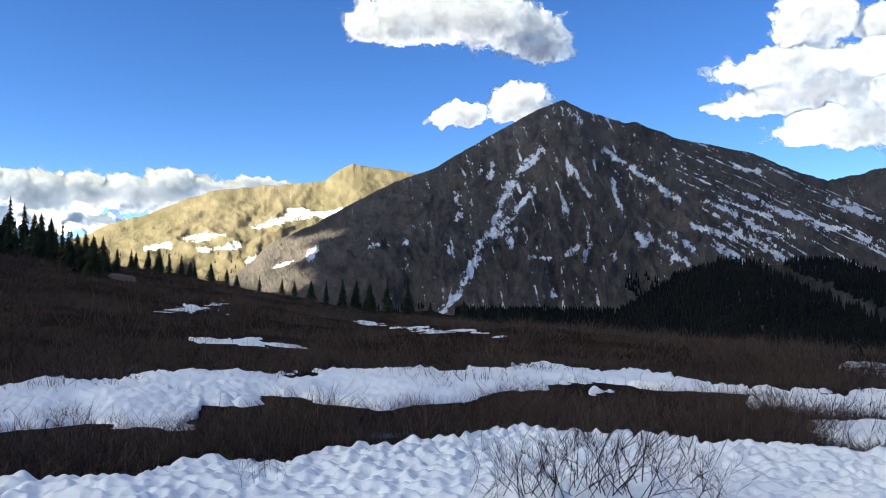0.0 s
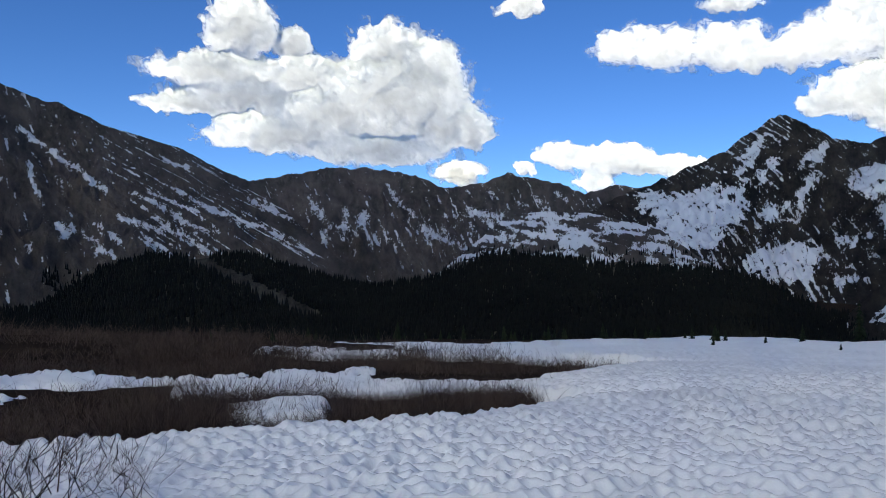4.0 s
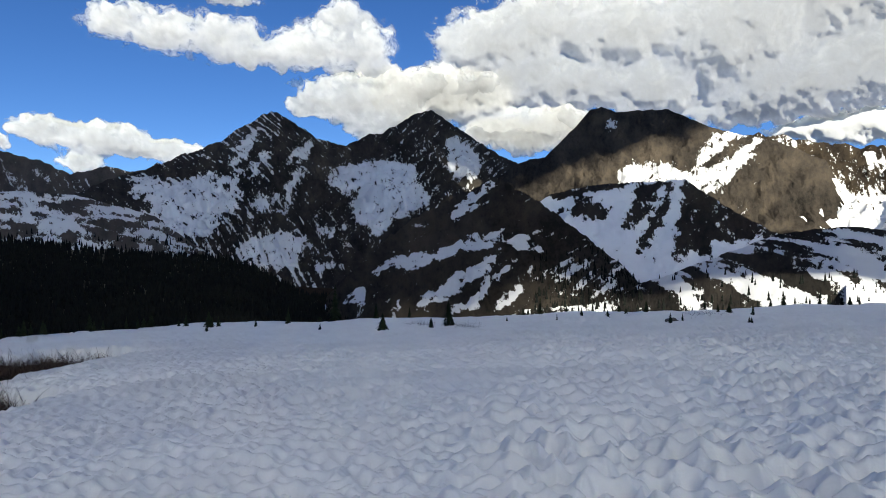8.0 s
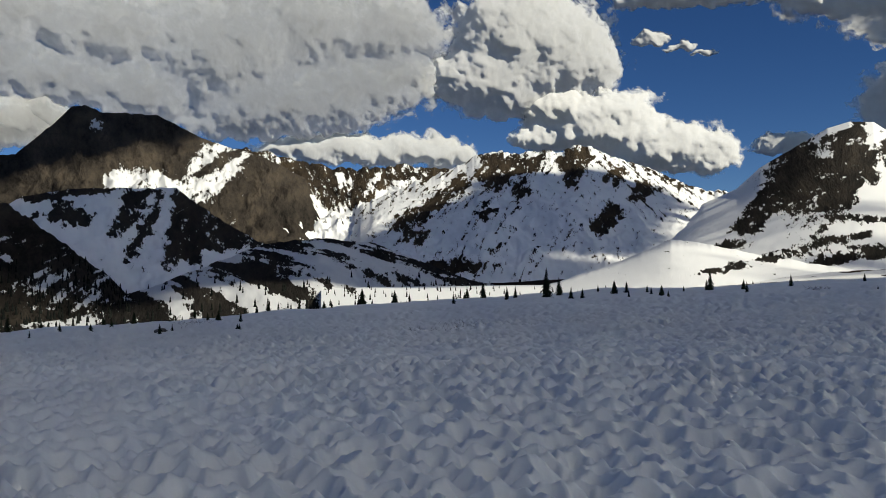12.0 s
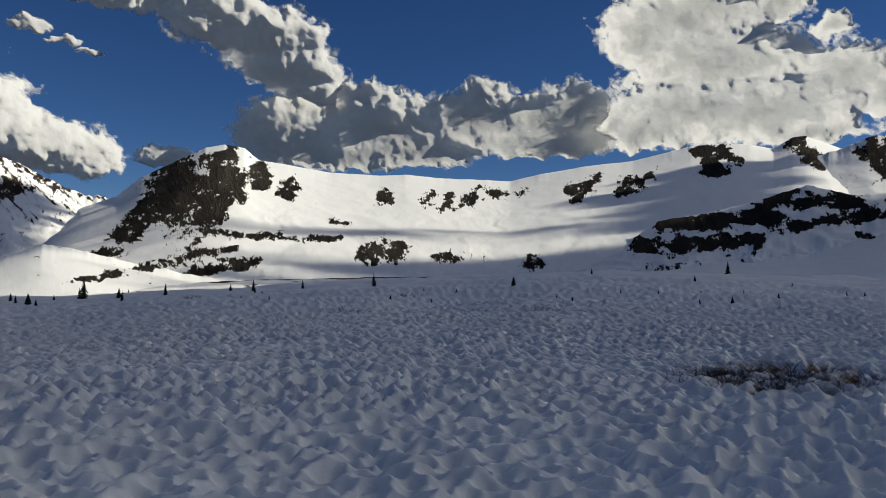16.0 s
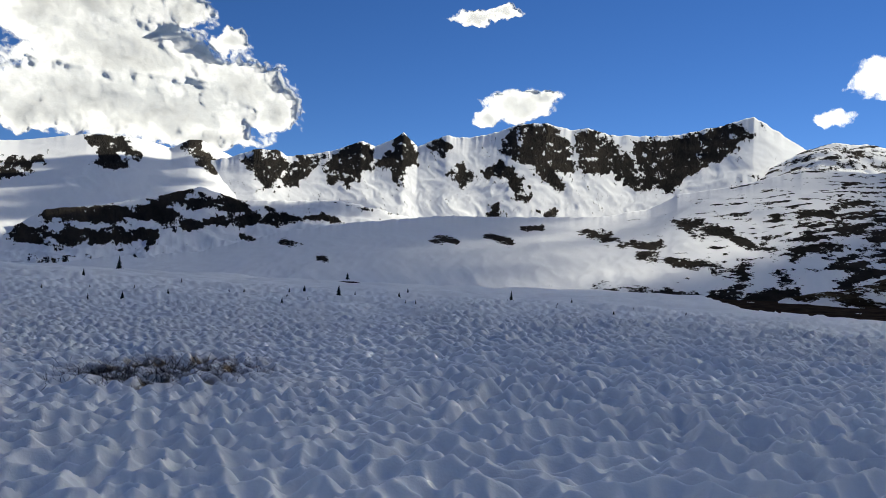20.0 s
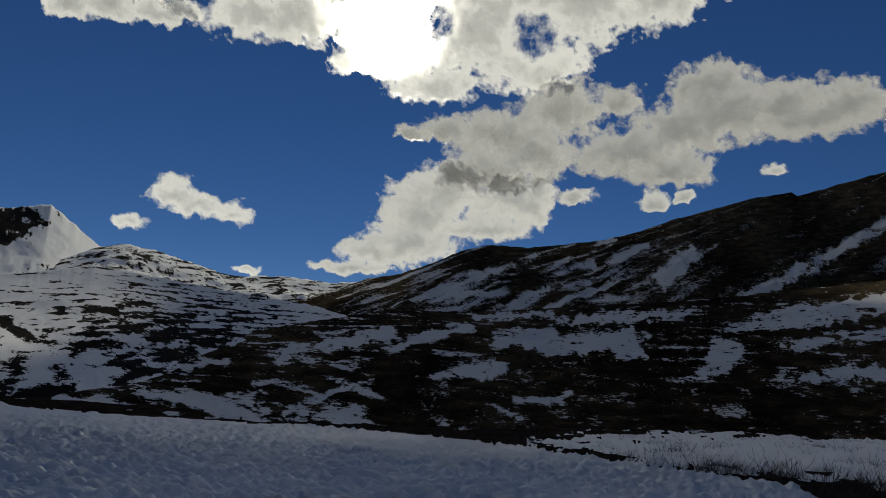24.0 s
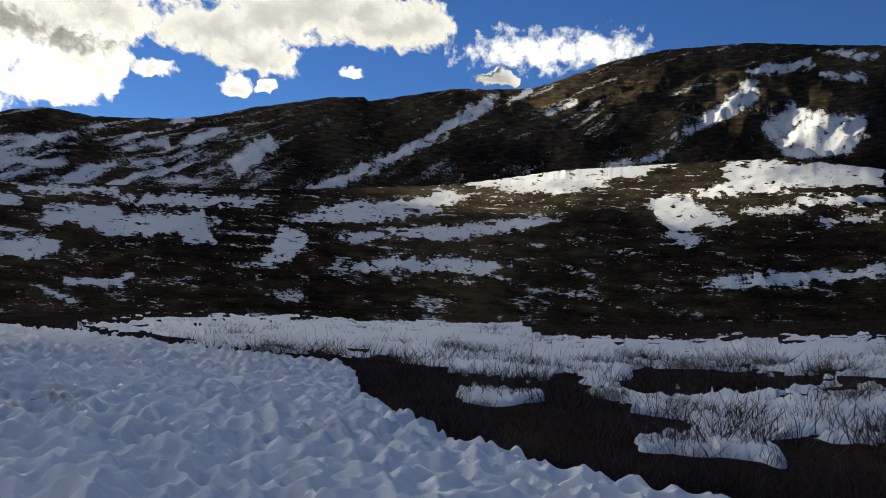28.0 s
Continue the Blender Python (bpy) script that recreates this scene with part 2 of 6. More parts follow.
def plain_material(name, dark, light, scale, rough=0.9, single=0.0):
    m, t, b = material(name)
    n = noise_node(t, scale, 6)
    info = t.nodes.new("ShaderNodeObjectInfo")
    tone = maths(t, "ADD", maths(t, "MULTIPLY", n, 0.75), maths(t, "MULTIPLY", info.outputs["Random"], 0.25))
    if single:
        geo = t.nodes.new("ShaderNodeNewGeometry")
        tone = maths(t, "ADD", maths(t, "MULTIPLY", tone, 1 - single), maths(t, "MULTIPLY", geo.outputs["Random Per Island"], single))
    t.links.new(ramp(t, tone, [(0.3, dark), (0.7, light)]), b.inputs["Base Color"])
    b.inputs["Roughness"].default_value = rough
    b.inputs["Specular IOR Level"].default_value = 0.05
    return m


CLOUD = cloud_material()
NEEDLES = plain_material("spruce_needles", (0.008, 0.012, 0.008), (0.024, 0.032, 0.016), 2.0)
BARK = plain_material("spruce_bark", (0.03, 0.022, 0.016), (0.07, 0.05, 0.035), 5.0)
TWIGS = plain_material("willow_twigs", (0.014, 0.010, 0.009), (0.100, 0.074, 0.063), 0.22, single=0.45)
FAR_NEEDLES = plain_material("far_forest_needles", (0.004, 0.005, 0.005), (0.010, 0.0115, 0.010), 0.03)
STONE = plain_material("grey_boulder", (0.06, 0.055, 0.05), (0.16, 0.14, 0.12), 3.0)
WATER, _wt, _wb = material("dark_stream_water")
_wb.inputs["Base Color"].default_value = (0.012, 0.014, 0.016, 1)
_wb.inputs["Roughness"].default_value = 0.22
_wt.links.new(bump(_wt, noise_node(_wt, 5, 5), 0.5, 0.05), _wb.inputs["Normal"])

# ---- ground ----
# height of the ground by bearing at rings of growing distance
BEARINGS = (45, 30, 18, 5, -10, -25, -50, -80, -110, -140, -170, -200, -230, -255, -280, -300, -315)
RINGS = {
    6: (-0.6, -0.6, -0.6, -0.6, -0.6, -0.55, -0.45, -0.4, -0.4, -0.4, -0.4, -0.4, -0.4, -0.45, -0.5, -0.6, -0.6),
    14: (-0.7, -0.75, -0.8, -0.85, -0.85, -0.8, -0.65, -0.5, -0.45, -0.4, -0.4, -0.4, -0.45, -0.5, -0.7, -0.8, -0.7),
    40: (0.6, 0.2, -0.4, -0.9, -1.0, -1.4, -2.2, -1.8, -1.3, -0.5, 0.1, 0.0, -0.4, -0.6, -0.6, -0.3, 0.6),
    110: (3.6, 4.6, 1.2, -3.2, -5.0, -7.0, -7.4, -6.2, -3.4, -0.9, 2.4, 0.2, -1.5, -0.8, 0.2, 1.2, 3.6),
    350: (16, 12, -8, -30, -38, -42, -36, -24, -16, -6, 3, 2, 2, 6, 8, 10, 16),
    1000: (60, 20, -40, -80, -80, -80, -80, -60, -30, 0, 10, 10, 20, 20, 40, 60, 70),
    4950: (60, 0, 0, 0, 0, 0, 0, 0, 0, 0, 0, 0, 0, 0, 0, 60, 60),
}


def ground_height(az, r):
    az = (np.asarray(az, float) + 315) % 360 - 315
    knots = sorted(RINGS)
    by_ring = []
    for k in knots:
        table = sorted(zip(BEARINGS, RINGS[k]))
        xs = [a for a, _ in table] + [45 + 0.01]
        by_ring.append(np.interp(az, xs, [v for _, v in table] + [table[0][1]]))
    by_ring = np.array(by_ring)
    pos = np.interp(np.log(np.maximum(r, 1e-3)), np.log(knots), np.arange(len(knots)))
    i = np.clip(pos.astype(int), 0, len(knots) - 2)
    f = pos - i
    idx = np.indices(i.shape)
    lo, hi = by_ring[(i, *idx)], by_ring[(i + 1, *idx)]
    x, y = -np.sin(np.radians(az)) * r, np.cos(np.radians(az)) * r
    bumps = 0.5 * fbm(x / 9, y / 9, 3) * smooth(r, 9, 40) + 1.2 * fbm(x / 40, y / 40, 5) * smooth(r, 60, 160)
    return lo * (1 - f) + hi * f + bumps


def sight(az, r, z):
    return np.degrees(np.arctan2(z - EYE, r))


g_az, g_r = np.meshgrid(np.arange(-315, 45, 0.5), np.geomspace(0.05, 4950, 300))
ground = sheet("ground", g_az, g_r, ground_height(g_az, g_r), EARTH, closed=True)
ground_grid = ground_height(g_az, g_r)


def ground_at(az, r):
    """The ground's height read from its own grid, which is quicker for many places."""
    i = np.clip((((np.asarray(az, float) + 315) % 360) / 0.5), 0, g_az.shape[1] - 1.001)
    j = np.clip(np.log(np.maximum(r, 0.06) / 0.05) / math.log(4950 / 0.05) * 299, 0, 298.999)
    a, b = i.astype(int), j.astype(int)
    u, v = i - a, j - b
    return ((ground_grid[b, a] * (1 - u) + ground_grid[b, a + 1] * u) * (1 - v) + (ground_grid[b + 1, a] * (1 - u) + ground_grid[b + 1, a + 1] * u) * v)


tagged(ground, "dark brown willow litter and bare earth of the meadow", "ground", kind="structure")


def suncups(x, y, r):
    """Hollows about 0.4 m across with sharp crests, as sun leaves them in old snow."""
    wx, wy = x + 0.04 * perlin(x / 0.4, y / 0.4, 21), y + 0.04 * perlin(x / 0.4, y / 0.4, 22)
    deep = 0.85 + 0.5 * fbm(x / 3.5, y / 3.5, 23, 3)
    # the cups are finest towards the north-east, coarsest towards the pass
    bearing = np.degrees(np.arctan2(-x, y))
    bearing = np.where(bearing > 45, bearing - 360, bearing)
    coarse, fine = smooth(bearing, -188, -204), smooth(bearing, -86, -74)
    cup = np.zeros(np.shape(x))
    for share, size, steep, seed in ((coarse, 0.28, 4.3, 31), ((1 - coarse) * (1 - fine), 0.205, 4.6, 34), (fine, 0.145, 3.3, 33)):
        some = share > 0
        hollow = cells(wx[some] / size, wy[some] / (0.95 * size), seed, 14.0)
        cup[some] += share[some] * steep * size * hollow / (1 + 2.2 * np.maximum(hollow, 0))
    return deep * cup + 0.008 * perlin(x / 0.11, y / 0.11, 32) + 0.07 * fbm(x / 1.6, y / 1.6, 24, 3) - 0.08


# outer edge of the open snowfield: bearing, angle of sight from the eye
FIELD_EDGE = ((45, -12.3), (29.6, -12.5), (24.3, -13.0), (21.4, -13.4), (18.9, -12.6), (11.5, -12.8), (9.1, -11.9), (3.3, -11.5), (-2.9, -10.9),
              (-9, -10.5), (-19, -10.45), (-19.6, -4.6), (-44.4, -4.6), (-50.5, -4.4), (-56, -4.2), (-58.6, -2.6), (-70, -2.0),
              (-100, -0.8), (-130, 0.6), (-150, 2), (-170, 3), (-200, 2), (-219, 0.4), (-223, -0.9), (-232, -1.35), (-244, -1.75), (-253, -2.3), (-258.4, -2.7), (-264, -3.3), (-269.7, -3.8),
              (-274, -4.1), (-277, -4.9), (-277.6, -6.6), (-281, -8.4), (-285.6, -9.9), (-291.8, -11.0), (-297.4, -11.7), (-315, -12.3))


def snow_sheet(name, az, r, depth_of, dirt=None):
    """Old snow over the ground: depth_of(az, r, sight, x, y) is above nought where it lies."""
    x, y = -np.sin(np.radians(az)) * r, np.cos(np.radians(az)) * r
    base = ground_height(az, r)
    depth = depth_of(az, r, sight(az, r, base + 0.5), x, y)
    lump = np.zeros_like(r)
    some = (depth > 0) & (r < 90)
    lump[some] = suncups(x[some], y[some], r[some]) * smooth(depth[some], 0, 0.3) * smooth(r[some], 90, 60)
    d = np.zeros_like(r) if dirt is None else dirt(x, y)
    return sheet(name, az, r, base + depth + lump - 0.12 * d, SNOW, [("dirt", d)], closed=True)


# willow tongues that run out into the field: bearing, sight of the near and of the far edge
TONGUES = (((-18.5, -10.9, -6.4), (-20, -10.6, -6.8), (-22, -10.45, -7.45), (-30, -10.55, -7.6), (-36, -10.2, -7.5), (-44, -9.6, -7.2), (-46.5, -9.1, -7.35), (-47.8, -8.5, -7.7), (-48.4, -8.05, -8.05), (-50, -7.9, -8.1)),
           ((-18.5, -7.0, -4.1), (-20.5, -6.8, -4.2), (-25, -6.5, -4.4), (-28, -6.45, -4.95), (-36, -6.5, -5.2), (-48, -6.55, -5.4), (-53, -6.3, -5.55), (-57, -5.9, -5.75), (-58.5, -5.8, -5.9)))


def in_tongue(az, el):
    """Degrees inside the nearest tongue; below nought outside."""
    best = np.full(np.shape(az), -9.0)
    for table in TONGUES:
        lo, hi = along(az, [(a, v) for a, v, _ in table]), along(az, [(a, v) for a, _, v in table])
        best = np.maximum(best, np.minimum(el - lo, hi - el))
    return np.where((np.asarray(az) > -62) & (np.asarray(az) < -18.6), best, -9.0)


def field_depth(az, r, el, x, y):
    wob = fbm(x / 1.6, y / 1.6, 41, 4) * 0.55
    gap = along(az, FIELD_EDGE) - el + wob * 0.8 * np.clip(8 / r, 0.05, 1)
    gap = gap - 0.9 * np.maximum(fbm(x / 5, y / 5, 45, 4), 0) * smooth(az, -62, -56) * smooth(el, -5.6, -5.2)
    gap = np.minimum(gap, -in_tongue(az, el) + wob * 0.35)
    metres = np.radians(gap) * (r * r + 2.5) / 2.1
    low = smooth(az, -54, -44) * smooth(el, -9.6, -8.4) * (az < -18)
    return -0.35 + (0.92 - 0.27 * low) * smooth(metres, -0.10, 0.35 + 0.3 * low) + 0.06 * fbm(x / 6, y / 6, 43)


# grass showing through hollows melted in the snow: bearing, distance, reach
HOLLOWS = ((-245.1, 11.7, 0.9), (-248.7, 11.5, 1.1), (-252.4, 11.7, 0.8), (-255.0, 12.4, 0.6), (-180.9, 12.9, 0.9), (-183.7, 13.8, 0.8), (-186.1, 13.2, 0.7), (-176.4, 12.2, 0.5), (-182.6, 11.2, 0.6))


def field_dirt(x, y):
    d = np.zeros_like(x)
    for a, q, w in HOLLOWS:
        hx, hy = -math.sin(radians(a)) * q, math.cos(radians(a)) * q
        d = np.maximum(d, np.exp(-((x - hx) ** 2 + (y - hy) ** 2) / (w * w)))
    return d * smooth(fbm(x / 0.5, y / 0.5, 51), -0.3, 0.12)


f_el = np.concatenate([np.linspace(19.5, 8, 190, endpoint=False), np.linspace(8, 3, 230, endpoint=False), np.linspace(3, 0.55, 80)])
f_r = np.concatenate([[-0.02], np.arange(0.3, 4.5, 0.07), 1.6 / np.tan(np.radians(f_el)), [200, 240, 300, 380, 480, 600]])
f_az, f_r = np.meshgrid(np.arange(-315, 45, 0.2), f_r)
snowfield = snow_sheet("snowfield", f_az, f_r, field_depth, field_dirt)
tagged(snowfield, "wide field of old white suncupped snow on the meadow", "snowfield", kind="structure")


# ---- mountains ----
def inside(a, e, pts):
    """Degrees inside an outline of (bearing, sight); below nought outside."""
    pts = np.array(pts)
    out = np.full(a.shape, -9.0)
    box = (a > pts[:, 0].min() - 1.5) & (a < pts[:, 0].max() + 1.5) & (e > pts[:, 1].min() - 1.5) & (e < pts[:, 1].max() + 1.5)
    x, y = a[box], e[box]
    near, within = np.full(x.shape, 1e9), np.zeros(x.shape, bool)
    for (x0, y0), (x1, y1) in zip(pts, np.roll(pts, -1, 0)):
        dx, dy = x1 - x0, y1 - y0
        k = np.clip(((x - x0) * dx + (y - y0) * dy) / (dx * dx + dy * dy + 1e-9), 0, 1)
        near = np.minimum(near, np.hypot(x - x0 - k * dx, y - y0 - k * dy))
        within ^= ((y0 > y) != (y1 > y)) & (x < dx * (y - y0) / (dy + 1e-12) + x0)
    out[box] = np.where(within, near, -near)
    return out


def ridge(name, crest, dist, foot_r, foot_el, mat, label, category="mountain", seed=1, power=1.3, ribs=(220, 0.16), jag=0.10, lumps=0.05, heave=0.06,
          cover=-0.3, rim=0.0, zones=(), strokes=(), rocks=(), streaks=((0, 260, 45, 0.6, 0, 999),), gully=0.5, step=0.1, thin=0.72, fields=(), faces=()):
    """One mountain: a crest of (bearing, angle of sight) at a distance, falling to its foot, with ribs and gullies and lying snow.
    zones: (bearing, sight, reach, reach, more snow); strokes, rocks: (half width, [(bearing, sight)...]) snow-filled gullies, bare crags;
    fields, faces: outlines of larger snow and of bare rock; streaks: turn, length, width and weight of the snow's pattern round a bearing, with its reach; rim: bare rock along the crest."""
    a0, a1 = min(p[0] for p in crest), max(p[0] for p in crest)
    low = foot_el if isinstance(foot_el, (int, float)) else min(v for _, v in foot_el)
    crest = [(a0 - 3, low)] + list(crest) + [(a1 + 3, low)]
    az = np.arange(a0 - 3, a1 + 3, step)
    d = along(az, dist) if isinstance(dist, (tuple, list)) else np.full(az.shape, float(dist))
    e0 = along(az, crest)
    soft = np.convolve(np.pad(e0, 40, "edge"), np.hanning(81) / np.hanning(81).sum(), "valid")
    fr = along(az, foot_r) if isinstance(foot_r, (tuple, list)) else np.full(az.shape, float(foot_r))
    fe = along(az, foot_el) if isinstance(foot_el, (tuple, list)) else np.full(az.shape, float(foot_el))
    u = np.radians(az) * d.mean()
    zf = EYE + fr * np.tan(np.radians(fe)) - 0.02 * fr
    rows = int(max(16, (e0 - fe).max() / step * 0.95))
    s = np.linspace(0, 1, rows)[:, None]
    rough_u, azv = u[None, :] + 0 * s, az[None, :] + 0 * s
    run = (d - fr)[None, :] * s
    el = soft * (1 - s ** 4) + e0 * s ** 4 + jag * (fbm(az * 1.1, az * 0, seed + 60, 5, 0.6) + 0.2) * s ** 10
    zc = EYE + d[None, :] * np.tan(np.radians(el))
    warp = 0.7 * fbm(rough_u / 420, run / 420, seed + 3, 4)
    rib = ridged(rough_u / ribs[0] + warp, run / (ribs[0] * 2.4) + warp, seed + 5)
    window = np.clip(4 * s * (1 - s), 0, 1) ** 0.6
    high = np.maximum(zc - zf[None, :], 5)
    r = fr[None, :] + run + heave * (d - fr)[None, :] * fbm(rough_u / 300, run / 300, seed + 7, 4) * window
    z = zf[None, :] + high * s ** power
    z = z + high * ribs[1] * (rib - 0.66) * window + high * lumps * fbm(rough_u / 70, run / 70, seed + 9, 5) * window
    el_v = sight(0, r, z)
    snow = cover + gully * (0.66 - rib) - rim * smooth(s, 0.66, 1.0)
    plain = snow
    for turn, length, width, weight, mid, reach in streaks:
        ca, sa = math.cos(radians(turn)), math.sin(radians(turn))
        p, q = rough_u * ca + z * sa, -rough_u * sa + z * ca
        snow = snow + weight * fbm(p / length, q / width, seed + 13, 5, 0.6) * np.exp(-((azv - mid) / reach) ** 2)
    pattern = snow - plain
    for za, ze, wa, we, more in zones:
        snow = snow + more * np.exp(-((azv - za) / wa) ** 2 - ((el_v - ze) / we) ** 2)
    bend_a = azv + 0.40 * fbm(azv / 2.2, el_v / 1.3, seed + 17, 5, 0.5)
    bend_e = el_v + 0.26 * fbm(azv / 2.0, el_v / 1.1, seed + 18, 5, 0.5)
    fat = 0.85 + 1.7 * fbm(azv / 1.7, el_v / 0.8, seed + 19, 5, 0.55)
    for sign, marks in ((1, strokes), (-1, rocks)):
        for half, pts in marks:
            near = np.full(azv.shape, 1e9)
            for (p0, q0), (p1, q1) in zip(pts[:-1], pts[1:]):
                dx, dy = p1 - p0, q1 - q0
                k = np.clip(((bend_a - p0) * dx + (bend_e - q0) * dy) / (dx * dx + dy * dy + 1e-9), 0, 1)
                near = np.minimum(near, np.hypot(bend_a - p0 - k * dx, (bend_e - q0 - k * dy) * 1.15))
            lie = ((thin if sign > 0 else 1.15) * half * fat + 0.05 - near) / (half + 0.30) * 0.85
            snow = np.maximum(snow, lie) if sign > 0 else np.where(lie > -0.3, np.minimum(snow, -lie), snow)
    near_a = azv + 0.34 * fbm(azv / 1.3, el_v / 0.8, seed + 27, 5, 0.6)
    near_e = el_v + 0.20 * fbm(azv / 1.3, el_v / 0.8, seed + 28, 5, 0.6)
    torn = 0.62 * fbm(azv / 0.75 + 0.5 * el_v, el_v / 0.55, seed + 29, 5, 0.7)
    for sign, outlines in ((1, fields), (-1, faces)):
        for pts in outlines:
            lie = np.clip(inside(near_a, near_e, pts) / 0.6, -9, 0.38) + torn + 0.55 * sign * pattern
            snow = np.maximum(snow, lie) if sign > 0 else np.minimum(snow, -lie)
    top = zc[-1:]
    back_r = d[None, :] + np.array([[25.0], [120.0], [350.0]]) * d.mean() / 2500
    back_z = top - np.array([[8.0], [75.0], [260.0]]) * d.mean() / 2500
    r, z = np.concatenate([r, back_r]), np.concatenate([z, back_z])
    snow = np.concatenate([snow, np.repeat(snow[-1:], 3, 0)])
    # texture coordinates laid out to fit the camera's view of the face
    across = u[None, :] + 0 * r
    rise = np.radians(sight(0, r, z)) * d.mean()
    ob = sheet(name, azv[:1] + 0 * r, r, z, mat, [("snow", np.clip(snow, -2, 2)), ("across", across), ("up", rise)])
    return tagged(ob, label, category, kind="structure")


GOLD_SNOW = [
    (0.21, [(13.9, 3.6), (11.1, 4.4), (8.2, 4.8), (4.7, 5.9)]),
    (0.21, [(11.5, 4.8), (9.4, 4.6), (6.9, 5)]),
    (0.17, [(18.5, 2.7), (15.8, 2.9)]),
    (0.17, [(17.7, 1.8), (15, 2.2)]),
    (0.13, [(21.3, 1.9), (19.6, 2.2)]),
    (0.13, [(14.2, 1), (11.8, 2.5)]),
    (0.17, [(10, 3.3), (9, 3.5)])]
PYRAMID_LEFT = [
    (0.34, [(-7.1, 9.8), (-6.3, 8.4), (-5, 7.2), (-4.2, 5.1), (-3.6, 3.8), (-2.7, 2.7), (-2.3, 1.3), (-1.6, -0.4), (-0.1, -2.4)]),
    (0.25, [(-6.9, 6.8), (-5.9, 5.7), (-5.1, 4.7), (-4, 3.7)]),
    (0.21, [(-3.5, 8.7), (-3.3, 7.6)]),
    (0.21, [(-1.1, 6.3), (-1.3, 4.5)]),
    (0.25, [(-5.4, 3.8), (-5.1, 2.4)]),
    (0.25, [(-3.6, 3.2), (-5.3, 3.7)]),
    (0.17, [(4.8, 2.4), (5.4, 2.3)]),
    (0.25, [(9.3, 2.1), (9.8, 1.5)]),
    (0.17, [(12.2, 0.6), (11, 1.2)]),
    (0.13, [(2.9, 2.8), (2.8, 2.7)]),
    (0.13, [(-0.3, 2.5), (-0.4, 2.1)]),
    (0.13, [(-6.8, 1.7), (-7.8, 1.5)]),
    (0.17, [(-5.1, -2.5), (-6.2, -2.4)]),
    (0.13, [(-8, -0.6), (-8.2, -1.2)])]
PYRAMID_RIGHT = [
    (0.17, [(-9.6, 12.1), (-10, 11.6)]),
    (0.17, [(-9.4, 8.6), (-9.8, 7.8), (-10.7, 6.3)]),
    (0.21, [(-11.5, 9.7), (-13.5, 8.3), (-15.5, 7.1), (-17.2, 5.6)]),
    (0.13, [(-12.5, 7.3), (-13.1, 5.3)]),
    (0.25, [(-14.3, 3.4), (-14.9, 2.8)]),
    (0.25, [(-15.2, 3.2), (-16.5, 2.4)]),
    (0.30, [(-16.7, 2), (-17.8, 1.2)]),
    (0.25, [(-17.6, 2.8), (-18, 2.4)]),
    (0.25, [(-10.7, 2.6), (-10.5, 1.4)]),
    (0.25, [(-9, 2), (-9.7, 2.4)]),
    (0.17, [(-12.5, 2.1), (-12.5, 1.7)]),
    (0.17, [(-16.5, 3.6), (-17, 3.4)])]
PYRAMID_FLANK = [
    (0.17, [(-19.2, 5.7), (-22.1, 4), (-24.7, 3)]),
    (0.13, [(-20, 5.9), (-23.4, 4.4)]),
    (0.17, [(-21.9, 6.1), (-23.8, 4.9), (-26.8, 3.8)]),
    (0.17, [(-20.9, 8.4), (-22.3, 7.6)]),
    (0.21, [(-18, 4.2), (-20.7, 3.1)]),
    (0.13, [(-25.1, 4.5), (-28.5, 3.2), (-31.4, 1.5)]),
    (0.17, [(-26.8, 5.7), (-29.7, 4.2)]),
    (0.17, [(-20.1, 4), (-24.2, 1.7)])]
BACK = [
    (0.34, [(-31.2, 5.6), (-31.8, 4.4)]),
    (0.25, [(-33.5, 5), (-33.7, 4.2)]),
    (0.38, [(-35.2, 4.8), (-34.9, 3.9)]),
    (0.17, [(-36.6, 6.8), (-37.9, 5.4), (-38.8, 4.7)]),
    (0.34, [(-39.5, 3.7), (-41.6, 2.6)]),
    (0.34, [(-42.8, 4.9), (-45.4, 4.6)]),
    (0.25, [(-32.4, 3.8), (-33.9, 3.6)]),
    (0.25, [(-46.2, 5.8), (-47, 5.4)]),
    (0.21, [(-49.5, 6.2), (-50, 5.8)]),
    (0.21, [(-47.8, 6), (-48.1, 5.6)])]
BOWL_ROCK = [
    (0.93, [(-142.7, 9.4), (-141.3, 7), (-141.1, 3.9)]),
    (0.38, [(-142.6, 7.9), (-143.4, 6)]),
    (0.38, [(-144.5, 7.3), (-144.9, 6.6)]),
    (0.34, [(-146.5, 6.6), (-146.7, 5.9)]),
    (0.46, [(-177.1, 9.2), (-178.1, 7.8)]),
    (0.38, [(-178.4, 9.1), (-179.1, 8.6)]),
    (0.55, [(-183.2, 9.4), (-184.2, 8.2)]),
    (0.17, [(-142.4, 3), (-146.2, 3.1)]),
    (0.17, [(-145.5, 2.8), (-150.7, 3.1)]),
    (0.21, [(-140.2, 1.8), (-143.2, 2.1)]),
    (0.25, [(-141.6, 0.4), (-144.6, 1.2)]),
    (0.21, [(-139.8, 0.1), (-141.6, 0.4)]),
    (0.17, [(-149.9, 4.1), (-151, 4.1)])]
